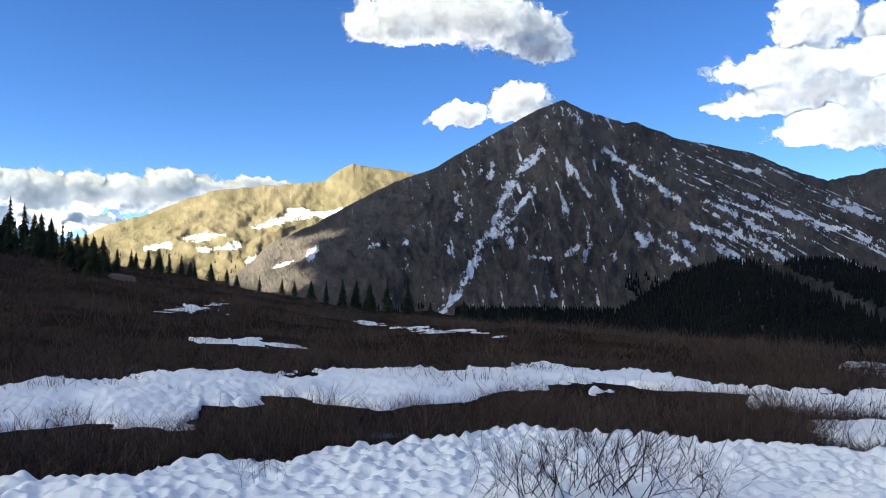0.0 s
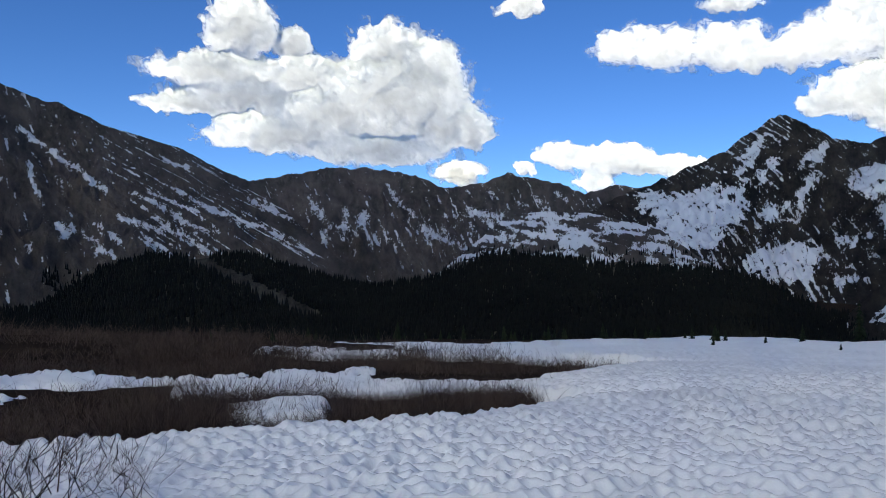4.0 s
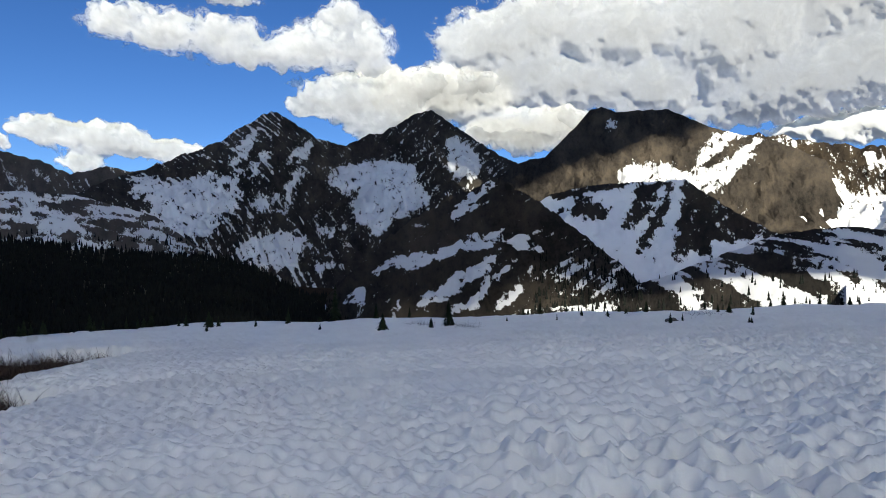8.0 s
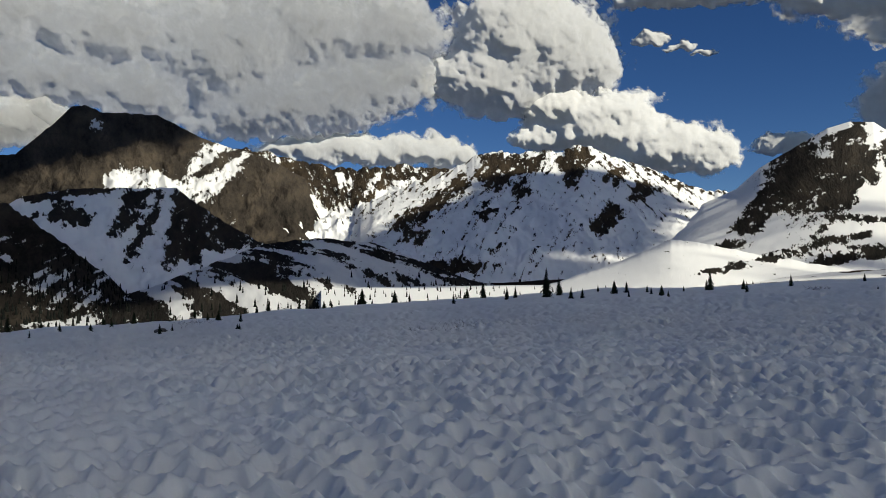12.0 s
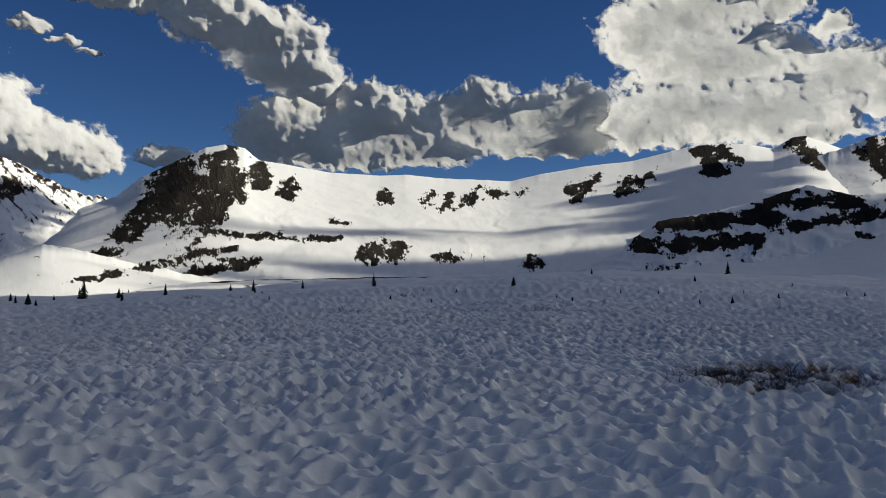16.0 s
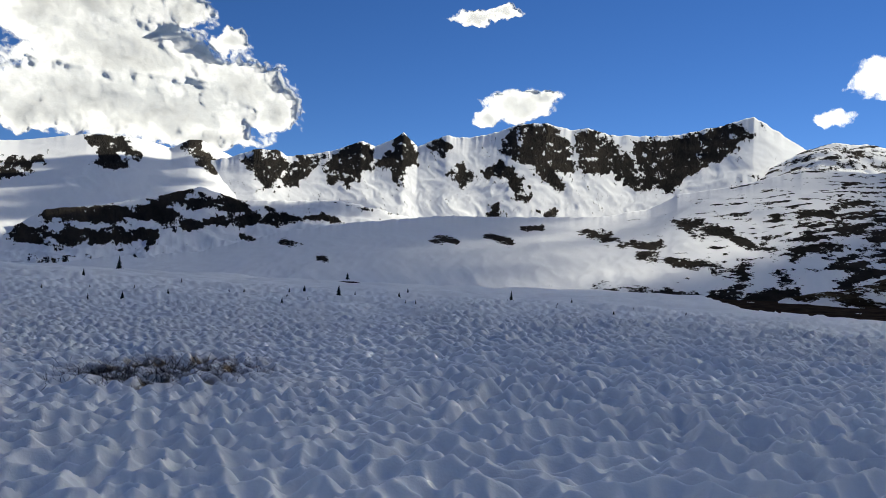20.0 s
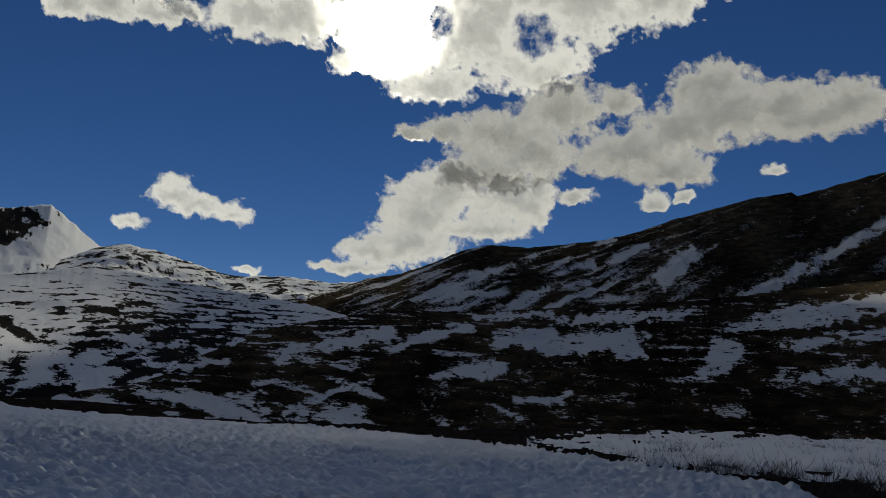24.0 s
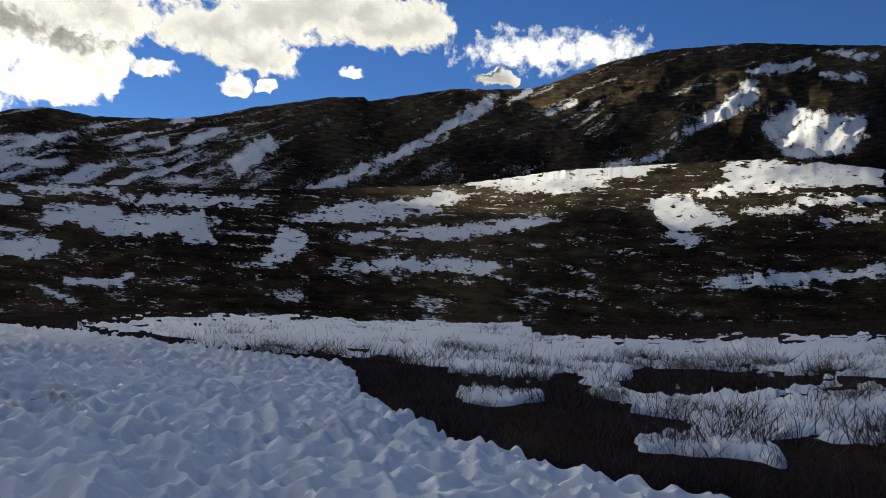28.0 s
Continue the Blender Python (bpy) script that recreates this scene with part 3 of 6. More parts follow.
RISE_ROCK = [
    (0.17, [(-201, 3.4), (-202.2, 3.5)]),
    (0.21, [(-204.8, 3.8), (-206.5, 3.6)]),
    (0.17, [(-207.4, 4.5), (-209, 4.6)]),
    (0.30, [(-212.2, 4.3), (-215, 3.3), (-217.3, 3.6)]),
    (0.30, [(-215.8, 2.7), (-218, 2.6)]),
    (0.38, [(-218.7, 4.9), (-221.6, 4.4), (-223.3, 3.8)]),
    (0.30, [(-226.6, 5.6), (-228.2, 5.5)]),
    (0.30, [(-218.8, 2.2), (-221.4, 2.1)]),
    (0.17, [(-189.7, 2.8), (-191.1, 2.8)]),
    (0.13, [(-186.9, 3), (-187.7, 3)]),
    (0.13, [(-192.2, 1.8), (-192.8, 1.8)]),
    (0.21, [(-228.7, 4.8), (-231.6, 4.1)]),
    (0.21, [(-224.2, 3.3), (-227.3, 3.1)])]
KNOLL_ROCK = [
    (0.55, [(-172.8, 2.7), (-176.5, 2.5), (-180.6, 3)]),
    (0.51, [(-174.4, 3.9), (-178.6, 4.3), (-182.2, 4.6)]),
    (0.46, [(-181, 5.3), (-184.2, 5.7), (-186.6, 5.2)]),
    (0.51, [(-182.6, 3.9), (-185.8, 4.2), (-188.5, 4.7)]),
    (0.25, [(-189.6, 4.6), (-193.4, 4.8)]),
    (0.21, [(-186.8, 3.1), (-187.6, 3)])]
SIDE_B = [
    (0.25, [(-254.1, 8.3), (-256, 8.8)]),
    (0.21, [(-257.4, 11.3), (-258.3, 11.5)]),
    (0.21, [(-260, 10.1), (-262.4, 10.9)]),
    (0.25, [(-263.7, 10.9), (-266.5, 12.2)]),
    (0.21, [(-252.4, 9), (-255.7, 10.4)]),
    (0.21, [(-262.4, 8.1), (-264.8, 8.5)])]
SLOPE_NEW = [
    (0.4, [(-255.8, 4.98), (-259.6, 5.34), (-263.2, 5.27), (-266.3, 5.31)]),
    (0.3, [(-253, 2.87), (-255.9, 3.29)]),
    (0.25, [(-257.1, 0.73), (-260.6, 1.13)])]
SLOPE_MORE = [
    (0.5, [(-239.9, 3.28), (-243.1, 4.26), (-247.6, 5.31)]),
    (0.35, [(-248.1, 4.09), (-251, 5.45), (-253.5, 5.76)]),
    (0.35, [(-255.6, 5.21), (-259, 5.31), (-262.2, 4.57)]),
    (0.3, [(-250.7, 2.13), (-255.7, 3.14)]),
    (0.15, [(-240.6, -0.7), (-244.2, 1.04), (-246.6, 1.96)]),
    (0.3, [(-242.7, -0.82), (-245.9, -0.3)]),
    (0.15, [(-257.4, 0.76), (-260.6, 1.08)]),
    (0.15, [(-238.1, 1.18), (-239.7, 1.45)]),
    (0.15, [(-253.9, 6.82), (-258.9, 7.17)]),
    (0.2, [(-233.4, 2.13), (-236, 2.67)]),
    (0.15, [(-230.7, 0.07), (-233.5, 0.58)])]
SIDE_NEW = [
    (0.25, [(-294.4, 10.89), (-298.8, 11.9)]),
    (0.15, [(-252.5, 8.31), (-255.8, 8.75)]),
    (0.12, [(-290.5, 14.92), (-292.5, 15.74)]),
    (0.15, [(-252.4, 9.75), (-256.7, 10.56)]),
    (0.15, [(-260.7, 9.16), (-262.2, 9.52)]),
    (0.2, [(-287.5, 15.68), (-288.7, 16.31)])]

# outlines of lying snow and of bare rock, as corners of (bearing, sight)
TWIN_FIELDS_A = [
    [(-69.7, 7.3), (-70.7, 7.46), (-72.3, 7.81), (-73.7, 8.06), (-75.3, 7.49), (-75.7, 6.27), (-76.4, 4.83), (-75.1, 3.98), (-73.5, 3.33), (-72.7, 2.29), (-71.5, 2.88), (-70.7, 3.68), (-70.9, 5.32), (-69.5, 5.68), (-68.5, 6.25), (-69.1, 7.08)],
    [(-55.2, 6.13), (-56.2, 6.38), (-57.9, 5.93), (-60.2, 6.63), (-61.8, 6.53), (-61.5, 5.17), (-63.1, 4.85), (-61.3, 3.62), (-60.8, 2.26), (-59.6, 2.05), (-57.3, 2.36), (-55.3, 2.67), (-55.3, 3.4), (-56.7, 4.01), (-56.2, 4.91), (-55.3, 4.86)],
    [(-63.2, 9.89), (-63.9, 9.94), (-63.4, 8.55), (-62.5, 7.34), (-62.0, 7.31), (-62.5, 8.69)],
    [(-62.0, 7.0), (-62.6, 7.04), (-62.2, 5.2), (-61.7, 4.99)]]
TWIN_FIELDS_B = [
    [(-66.0, 8.52), (-67.7, 9.01), (-67.5, 8.2), (-66.0, 7.53)],
    [(-62.1, 1.32), (-63.5, 2.32), (-65.7, 2.57), (-67.2, 2.0), (-66.9, 0.39), (-65.8, -0.41), (-63.9, 0.17), (-62.4, 0.75)],
    [(-63.1, 7.37), (-64.9, 8.26), (-63.4, 6.54)],
    [(-77.6, 9.2), (-78.6, 9.64), (-80.3, 8.02), (-79.9, 6.56), (-78.4, 6.32), (-77.8, 7.14)],
    [(-82.0, 6.38), (-82.8, 7.3), (-83.4, 6.47), (-82.8, 5.46)],
    [(-68.0, 2.74), (-70.3, 2.94), (-69.0, 2.03)],
    [(-67.6, 0.4), (-69.8, 0.01), (-68.4, -0.48)],
    [(-63.3, 4.47), (-65.1, 5.32), (-65.7, 5.15), (-63.8, 3.71)],
    [(-65.7, 5.94), (-66.8, 6.98), (-66.2, 5.17), (-65.9, 4.16)]]
TWIN_FIELDS = TWIN_FIELDS_A + TWIN_FIELDS_B
BROWN_FIELDS_A = [
    [(-73.6, 0.03), (-74.4, 0.86), (-77.2, 1.09), (-79.3, 1.94), (-82.0, 2.81), (-81.0, 1.75), (-78.5, 1.01), (-76.0, 0.2), (-74.8, -0.22)],
    [(-81.8, 1.96), (-83.3, 2.6), (-83.9, 1.76), (-84.8, 1.14), (-82.7, 1.34)],
    [(-74.8, -3.07), (-76.4, -2.04), (-78.1, -0.79), (-79.7, 0.06), (-81.8, 1.12), (-81.0, 0.19), (-79.3, -1.29), (-77.7, -2.33), (-76.0, -3.16)],
    [(-77.9, -2.87), (-79.3, -2.66), (-80.2, -1.2), (-81.4, -0.36), (-82.9, 0.49), (-81.5, -0.86), (-80.7, -2.12), (-79.8, -3.16), (-77.7, -3.49)],
    [(-72.0, -0.39), (-73.1, 0.44), (-74.0, 1.14), (-73.6, 0.15), (-72.4, -0.68)],
    [(-70.0, -2.83), (-71.2, -1.62), (-71.8, -1.33), (-71.4, -2.31), (-70.2, -3.12)]]
BROWN_FIELDS_B = [
    [(-67.3, -3.8), (-68.9, -2.54), (-68.5, -3.7)],
    [(-78.0, 3.73), (-79.3, 5.42), (-81.0, 6.24), (-80.1, 5.01), (-78.7, 3.53)],
    [(-81.4, -3.08), (-83.4, -1.31), (-82.7, -2.74)],
    [(-73.5, -3.47), (-74.0, -2.57), (-73.8, -3.72)]]
BROWN_FIELDS = BROWN_FIELDS_A + BROWN_FIELDS_B
KNOB_CRAGS = [
    [(-91.5, 5.77), (-93.4, 6.05), (-92.7, 4.51), (-91.3, 2.63), (-90.4, 2.84), (-91.3, 4.31)],
    [(-93.8, 5.75), (-94.4, 6.04), (-93.4, 3.05), (-91.7, 0.95), (-91.5, 1.58), (-92.5, 3.05)],
    [(-94.6, 5.74), (-95.2, 6.23), (-96.6, 5.51), (-98.5, 4.05), (-100.8, 2.39), (-100.4, 1.58), (-99.7, 2.2), (-98.5, 1.58), (-96.8, 1.79), (-96.6, 0.55), (-97.7, 0.14), (-95.6, 1.17), (-94.4, 0.54), (-93.8, 0.96), (-94.4, 2.63), (-94.8, 4.7)],
    [(-86.0, 3.88), (-87.7, 5.15), (-89.8, 4.1), (-89.4, 3.39), (-87.3, 3.68), (-86.4, 4.31)],
    [(-84.7, 5.22), (-87.3, 6.24), (-92.3, 6.39), (-90.2, 5.69), (-86.0, 4.98)]]
CIRQUE_FIELDS = [
    [(-98.5, 6.71), (-99.7, 5.46), (-100.5, 5.65), (-102.4, 5.0), (-103.6, 5.77), (-103.0, 6.99), (-103.9, 6.56), (-105.1, 5.14), (-106.6, 4.51), (-108.7, 5.22), (-110.2, 6.69), (-112.9, 7.3), (-110.8, 5.34), (-109.4, 4.24), (-106.2, 3.92), (-102.4, 3.71), (-99.3, 3.75), (-97.3, 4.68)],
    [(-102.9, 7.39), (-103.4, 7.37), (-104.8, 5.66), (-104.2, 5.87)],
    [(-109.4, 7.69), (-109.7, 7.86), (-109.0, 5.9), (-108.4, 5.93)],
    [(-100.6, 8.47), (-101.1, 8.45), (-101.3, 6.56), (-100.9, 6.57)],
    [(-106.2, 7.26), (-106.6, 7.63), (-107.3, 6.82), (-106.6, 6.27)]]
DARK_FIELDS = [
    [(-90.4, 6.82), (-91.3, 7.65), (-92.3, 7.22), (-93.8, 7.41), (-94.8, 6.78), (-95.8, 6.55), (-97.7, 7.54), (-99.3, 8.72), (-100.1, 8.89), (-98.9, 7.11), (-97.7, 5.7), (-96.4, 5.02), (-94.4, 5.95), (-90.4, 5.98)],
    [(-89.4, 10.35), (-90.1, 10.43), (-90.2, 10.01), (-89.6, 9.94)],
    [(-96.0, 8.19), (-97.9, 9.57), (-98.9, 9.21), (-97.3, 7.96), (-95.6, 7.17)]]
SEVEN_CRAGS_A = [
    [(-116.5, 7.17), (-117.4, 8.59), (-118.6, 8.67), (-120.2, 8.38), (-122.1, 8.55), (-121.4, 7.46), (-119.8, 7.1), (-118.6, 5.91), (-117.4, 6.13)],
    [(-122.7, 8.21), (-123.5, 8.97), (-124.8, 9.1), (-125.4, 8.49), (-124.8, 7.33), (-123.9, 5.98), (-123.1, 6.6)],
    [(-109.9, 3.49), (-112.4, 5.16), (-114.9, 6.79), (-116.5, 7.17), (-116.1, 5.95), (-114.5, 5.14), (-112.8, 3.9), (-111.6, 3.07)],
    [(-110.7, 2.23), (-111.8, 3.28), (-113.2, 3.06), (-112.6, 2.02)],
    [(-125.6, 4.14), (-126.7, 4.91), (-127.4, 3.91), (-126.3, 2.55), (-124.8, 2.97)],
    [(-127.8, 5.07), (-128.3, 6.41), (-129.4, 6.36), (-129.6, 5.39), (-128.5, 4.85)]]
SEVEN_CRAGS_B = [
    [(-112.4, 0.55), (-114.9, 0.97), (-118.4, 0.36), (-116.5, -0.06), (-113.7, -0.28)],
    [(-117.1, 1.8), (-118.6, 2.0), (-117.8, 1.39)],
    [(-116.5, 4.29), (-117.4, 5.1), (-118.2, 4.48), (-117.3, 3.66)],
    [(-129.9, 7.1), (-131.7, 6.18), (-133.0, 5.44), (-132.0, 5.64), (-130.3, 6.32)],
    [(-126.7, 7.65), (-127.8, 7.4), (-127.1, 6.07), (-125.9, 6.5)],
    [(-119.4, 6.3), (-120.6, 7.08), (-120.6, 5.66), (-119.4, 5.07)]]
SEVEN_CRAGS = SEVEN_CRAGS_A + SEVEN_CRAGS_B
BOWL_CRAGS_A = [
    [(-153.3, 6.11), (-154.0, 6.61), (-154.6, 5.97), (-154.4, 5.56), (-153.5, 5.57)],
    [(-156.5, 5.53), (-157.3, 6.55), (-157.8, 6.63), (-157.7, 5.72), (-156.9, 5.44)],
    [(-158.1, 5.09), (-158.5, 6.32), (-159.1, 6.51), (-158.9, 5.49)],
    [(-159.1, 5.28), (-159.8, 6.29), (-161.0, 6.88), (-161.0, 5.86), (-159.8, 5.47)],
    [(-161.2, 6.67), (-162.4, 6.92), (-163.1, 6.21), (-161.8, 6.12)],
    [(-163.9, 6.43), (-164.6, 6.89), (-164.4, 6.41)],
    [(-151.8, 1.58), (-152.5, 2.63), (-153.7, 2.84), (-155.6, 2.74), (-155.8, 1.98), (-155.0, 0.94), (-153.5, 1.58), (-153.1, 1.07)],
    [(-157.3, 1.77), (-158.7, 1.96), (-159.9, 1.62), (-158.3, 1.18)],
    [(-160.1, 1.99), (-161.3, 1.73), (-160.5, 1.49)]]
BOWL_CRAGS_B = [
    [(-164.1, 1.1), (-164.5, 1.7), (-165.3, 1.82), (-165.9, 1.29), (-165.1, 0.85)],
    [(-167.3, 6.66), (-167.9, 7.23), (-169.9, 7.72), (-169.5, 6.76), (-168.2, 5.83), (-167.7, 6.05)],
    [(-170.8, 6.51), (-171.6, 7.44), (-173.3, 7.52), (-173.0, 6.78), (-171.2, 6.1)],
    [(-173.0, 7.28), (-173.9, 7.94), (-173.7, 7.43)],
    [(-176.7, 7.67), (-177.4, 9.27), (-178.1, 9.57), (-178.7, 9.33), (-178.1, 8.66), (-177.4, 7.44)]]
BOWL_CRAGS = BOWL_CRAGS_A + BOWL_CRAGS_B
CRAG_FACES_A = [
    [(-186.6, 8.6), (-187.6, 9.48), (-189.0, 9.57), (-189.7, 8.6), (-189.3, 6.94), (-188.3, 6.67), (-187.5, 7.64)],
    [(-189.7, 8.19), (-190.7, 9.27), (-192.5, 9.38), (-191.9, 8.32), (-190.3, 6.99), (-189.7, 7.16)],
    [(-192.5, 8.35), (-193.5, 9.85), (-195.2, 10.55), (-196.3, 9.78), (-195.7, 8.51), (-194.5, 7.41), (-193.0, 7.34)],
    [(-196.1, 8.73), (-197.3, 10.03), (-198.2, 11.31), (-199.2, 10.32), (-199.7, 9.5), (-198.6, 8.63), (-198.0, 7.35), (-197.4, 7.75), (-197.8, 8.6)],
    [(-200.1, 10.35), (-201.3, 11.01), (-202.0, 10.41), (-201.6, 9.77), (-200.5, 9.86)],
    [(-201.8, 8.32), (-202.6, 9.39), (-203.7, 8.37), (-202.7, 7.51)]]
CRAG_FACES_B = [
    [(-204.1, 8.38), (-205.4, 9.24), (-206.7, 9.06), (-207.5, 7.62), (-206.7, 6.98), (-205.8, 8.21), (-204.6, 7.98)],
    [(-205.6, 10.28), (-206.2, 11.65), (-207.4, 12.16), (-209.7, 12.09), (-210.8, 10.54), (-211.1, 8.49), (-209.8, 8.48), (-210.3, 7.45), (-209.2, 7.64), (-208.1, 8.87), (-206.7, 9.68)],
    [(-211.1, 10.95), (-211.6, 11.68), (-212.8, 11.67), (-213.9, 10.53), (-215.1, 10.11), (-215.7, 8.89), (-216.2, 7.47), (-215.0, 7.68), (-213.9, 8.7), (-212.9, 8.49), (-211.7, 8.7)],
    [(-215.3, 10.84), (-216.9, 11.01), (-219.2, 11.15), (-221.9, 12.03), (-223.4, 11.08), (-221.9, 9.78), (-220.0, 8.64), (-218.5, 7.66), (-218.1, 7.06), (-216.1, 7.68), (-215.7, 9.3)]]
CRAG_FACES_C = [
    [(-206.5, 6.76), (-208.0, 7.0), (-207.6, 6.32)],
    [(-205.1, 6.1), (-205.9, 6.54), (-205.7, 5.07), (-204.9, 5.26)],
    [(-208.6, 5.76), (-209.9, 5.99), (-209.3, 5.14)]]
CRAG_FACES = CRAG_FACES_A + CRAG_FACES_B + CRAG_FACES_C
SLOPE_FIELDS_A = [
    [(-254.8, 4.69), (-256.4, 5.79), (-259.5, 6.3), (-260.1, 5.58), (-263.2, 5.86), (-265.5, 6.45), (-265.7, 5.46), (-266.4, 4.1), (-264.5, 3.96), (-263.7, 4.7), (-259.7, 3.98), (-258.5, 4.66)],
    [(-271.0, 6.07), (-275.1, 7.59), (-281.0, 8.36), (-282.6, 8.87), (-285.2, 8.77), (-281.9, 7.35), (-278.5, 6.54), (-275.2, 6.26)],
    [(-284.3, 9.57), (-287.7, 10.53), (-291.9, 10.85), (-296.0, 11.71), (-299.2, 12.29), (-300.0, 11.49), (-297.2, 10.49), (-293.6, 9.64), (-291.9, 8.99), (-287.7, 9.07)],
    [(-274.1, 2.73), (-279.5, 3.65), (-283.7, 4.07), (-288.0, 3.62), (-285.9, 2.9), (-282.1, 3.02), (-277.5, 2.7)]]
SLOPE_FIELDS_B = [
    [(-301.3, 2.68), (-303.9, 3.36), (-307.5, 3.76), (-310.9, 3.91), (-313.1, 4.31), (-313.1, 3.58), (-309.2, 3.12), (-303.9, 2.49)],
    [(-253.0, 3.22), (-254.9, 3.58), (-256.4, 3.33), (-256.0, 2.54), (-254.7, 2.07), (-253.0, 2.5)],
    [(-268.8, 2.83), (-270.4, 3.55), (-271.1, 5.66), (-272.7, 5.56), (-273.0, 4.33), (-271.6, 3.0), (-270.1, 2.62)],
    [(-278.5, 5.91), (-283.6, 6.38), (-289.9, 7.26), (-291.6, 7.11), (-287.0, 5.9), (-282.4, 5.27), (-279.0, 5.52)],
    [(-302.7, 11.05), (-304.9, 11.59), (-307.4, 11.12), (-313.1, 11.05), (-313.1, 9.42), (-308.9, 9.56), (-303.8, 9.07), (-300.0, 8.89), (-303.4, 10.06)]]
SLOPE_FIELDS_C = [
    [(-298.0, 8.88), (-300.0, 9.09), (-303.5, 7.5), (-303.9, 7.11), (-300.1, 6.47), (-302.4, 5.9), (-300.5, 5.47), (-299.3, 6.05), (-298.9, 7.26), (-298.1, 7.86)],
    [(-253.3, 6.76), (-259.4, 7.38), (-259.8, 7.07), (-254.6, 6.5)],
    [(-260.0, 6.74), (-262.7, 7.28), (-268.1, 7.49), (-270.1, 7.65), (-268.6, 6.87), (-260.6, 6.37)],
    [(-275.2, 5.18), (-278.1, 5.89), (-278.6, 5.29), (-276.1, 4.6)],
    [(-304.2, 8.09), (-307.5, 8.26), (-308.2, 7.86), (-305.0, 7.69)],
    [(-307.5, 8.83), (-312.9, 8.88), (-312.9, 8.44), (-308.5, 8.35)],
    [(-308.9, 7.36), (-312.9, 7.6), (-312.9, 7.16), (-309.2, 7.09)]]
SLOPE_FIELDS = SLOPE_FIELDS_A + SLOPE_FIELDS_B + SLOPE_FIELDS_C
SIDE_FIELDS_A = [
    [(-271.7, 8.19), (-275.0, 9.67), (-278.7, 11.58), (-281.6, 12.98), (-284.5, 15.17), (-286.4, 16.25), (-286.2, 15.23), (-283.3, 13.48), (-280.4, 11.68), (-277.1, 9.81), (-274.2, 8.37)],
    [(-266.8, 9.8), (-267.9, 11.12), (-269.8, 12.12), (-270.3, 11.35), (-268.4, 9.55), (-269.6, 9.66), (-267.6, 9.07)],
    [(-299.5, 13.28), (-301.5, 14.22), (-304.1, 16.6), (-305.4, 16.89), (-305.2, 15.4), (-303.0, 14.16), (-300.3, 13.27)],
    [(-306.4, 11.73), (-306.7, 12.1), (-305.6, 13.67), (-307.4, 15.08), (-309.2, 14.41), (-311.9, 13.85), (-311.9, 12.76), (-311.2, 11.7), (-308.1, 11.28)],
    [(-304.4, 17.52), (-308.4, 17.83), (-308.8, 17.55), (-305.2, 17.2)],
    [(-309.1, 18.49), (-312.8, 17.81), (-312.8, 17.53), (-310.2, 17.96)]]
SIDE_FIELDS_B = [
    [(-309.3, 16.96), (-311.9, 16.64), (-311.9, 16.29), (-310.2, 16.52)],
    [(-262.7, 12.71), (-266.1, 14.12), (-265.7, 13.29), (-263.1, 12.18)]]
SIDE_FIELDS = SIDE_FIELDS_A + SIDE_FIELDS_B
BOWL_SHOULDER = [
    [(-134.5, 2.51), (-137.0, 5.47), (-138.7, 7.15), (-140.0, 6.31), (-138.3, 4.21), (-136.2, 2.1)],
    [(-141.2, 6.73), (-142.1, 7.98), (-144.2, 7.54), (-143.1, 5.46), (-141.7, 3.79), (-140.8, 4.63)],
    [(-132.4, 0.82), (-134.5, 2.09), (-136.0, 1.68), (-134.1, 0.49)],
    [(-144.2, 7.95), (-145.0, 8.56), (-145.6, 7.52), (-144.8, 6.7)],
    [(-146.5, 7.09), (-147.3, 7.49), (-147.7, 6.45), (-146.9, 6.26)]]
BENCH_LEDGES = [
    [(-135.3, 0.33), (-138.7, 1.39), (-142.1, 2.06), (-141.7, 1.56), (-137.9, 0.5)],
    [(-132.0, -0.44), (-134.5, 0.2), (-137.0, 0.5), (-134.1, -0.35)],
    [(-139.6, 0.42), (-142.9, 1.18), (-145.4, 1.47), (-142.9, 0.67)]]

gold = ridge("far_ridge", [(30, 0.5), (24.9, 2.7), (23.7, 3.4), (21.2, 4.2), (18.6, 5.4), (16.7, 6.1), (13.9, 6.5), (11.1, 6.8), (8.8, 7.1), (7.8, 8.0), (6.8, 8.4), (5.3, 8.2), (3.6, 8.0), (0, 7.5), (-3, 7)],
             4200, 2700, -0.2, GOLD_ROCK, "distant sunlit ochre ridge with a few snow bands", seed=101, ribs=(300, 0.09), lumps=0.010, cover=-0.95, gully=0.3, strokes=GOLD_SNOW)
pyramid = ridge("pyramid_peak", [(17, -1.5), (14.2, 0.9), (12.6, 2.5), (9.4, 4.0), (6.1, 5.9), (3.6, 7.2), (0.7, 8.25), (-1.9, 9.8), (-4.4, 11.2), (-6.9, 12.5), (-8.8, 13.2), (-10.6, 12.3), (-13.3, 11.45), (-14.1, 11.45), (-17, 10.2), (-21.9, 9.0), (-24.4, 7.75), (-27, 6.75), (-28.5, 5.5), (-30.6, 3.6), (-32.7, 1.7), (-36, -0.8)],
                ((17, 2300), (-8.8, 2500), (-27, 2900), (-36, 1900)), 1250, -4.0, GREY_ROCK, "tall grey-brown pyramid peak streaked with thin snow", step=0.08, seed=111, ribs=(300, 0.17), cover=-0.58, gully=0.35, streaks=((30, 300, 10, 1.8, -25, 9), (72, 110, 18, 1.2, -6, 13)), thin=0.55, lumps=0.035, strokes=PYRAMID_LEFT + PYRAMID_RIGHT + PYRAMID_FLANK)
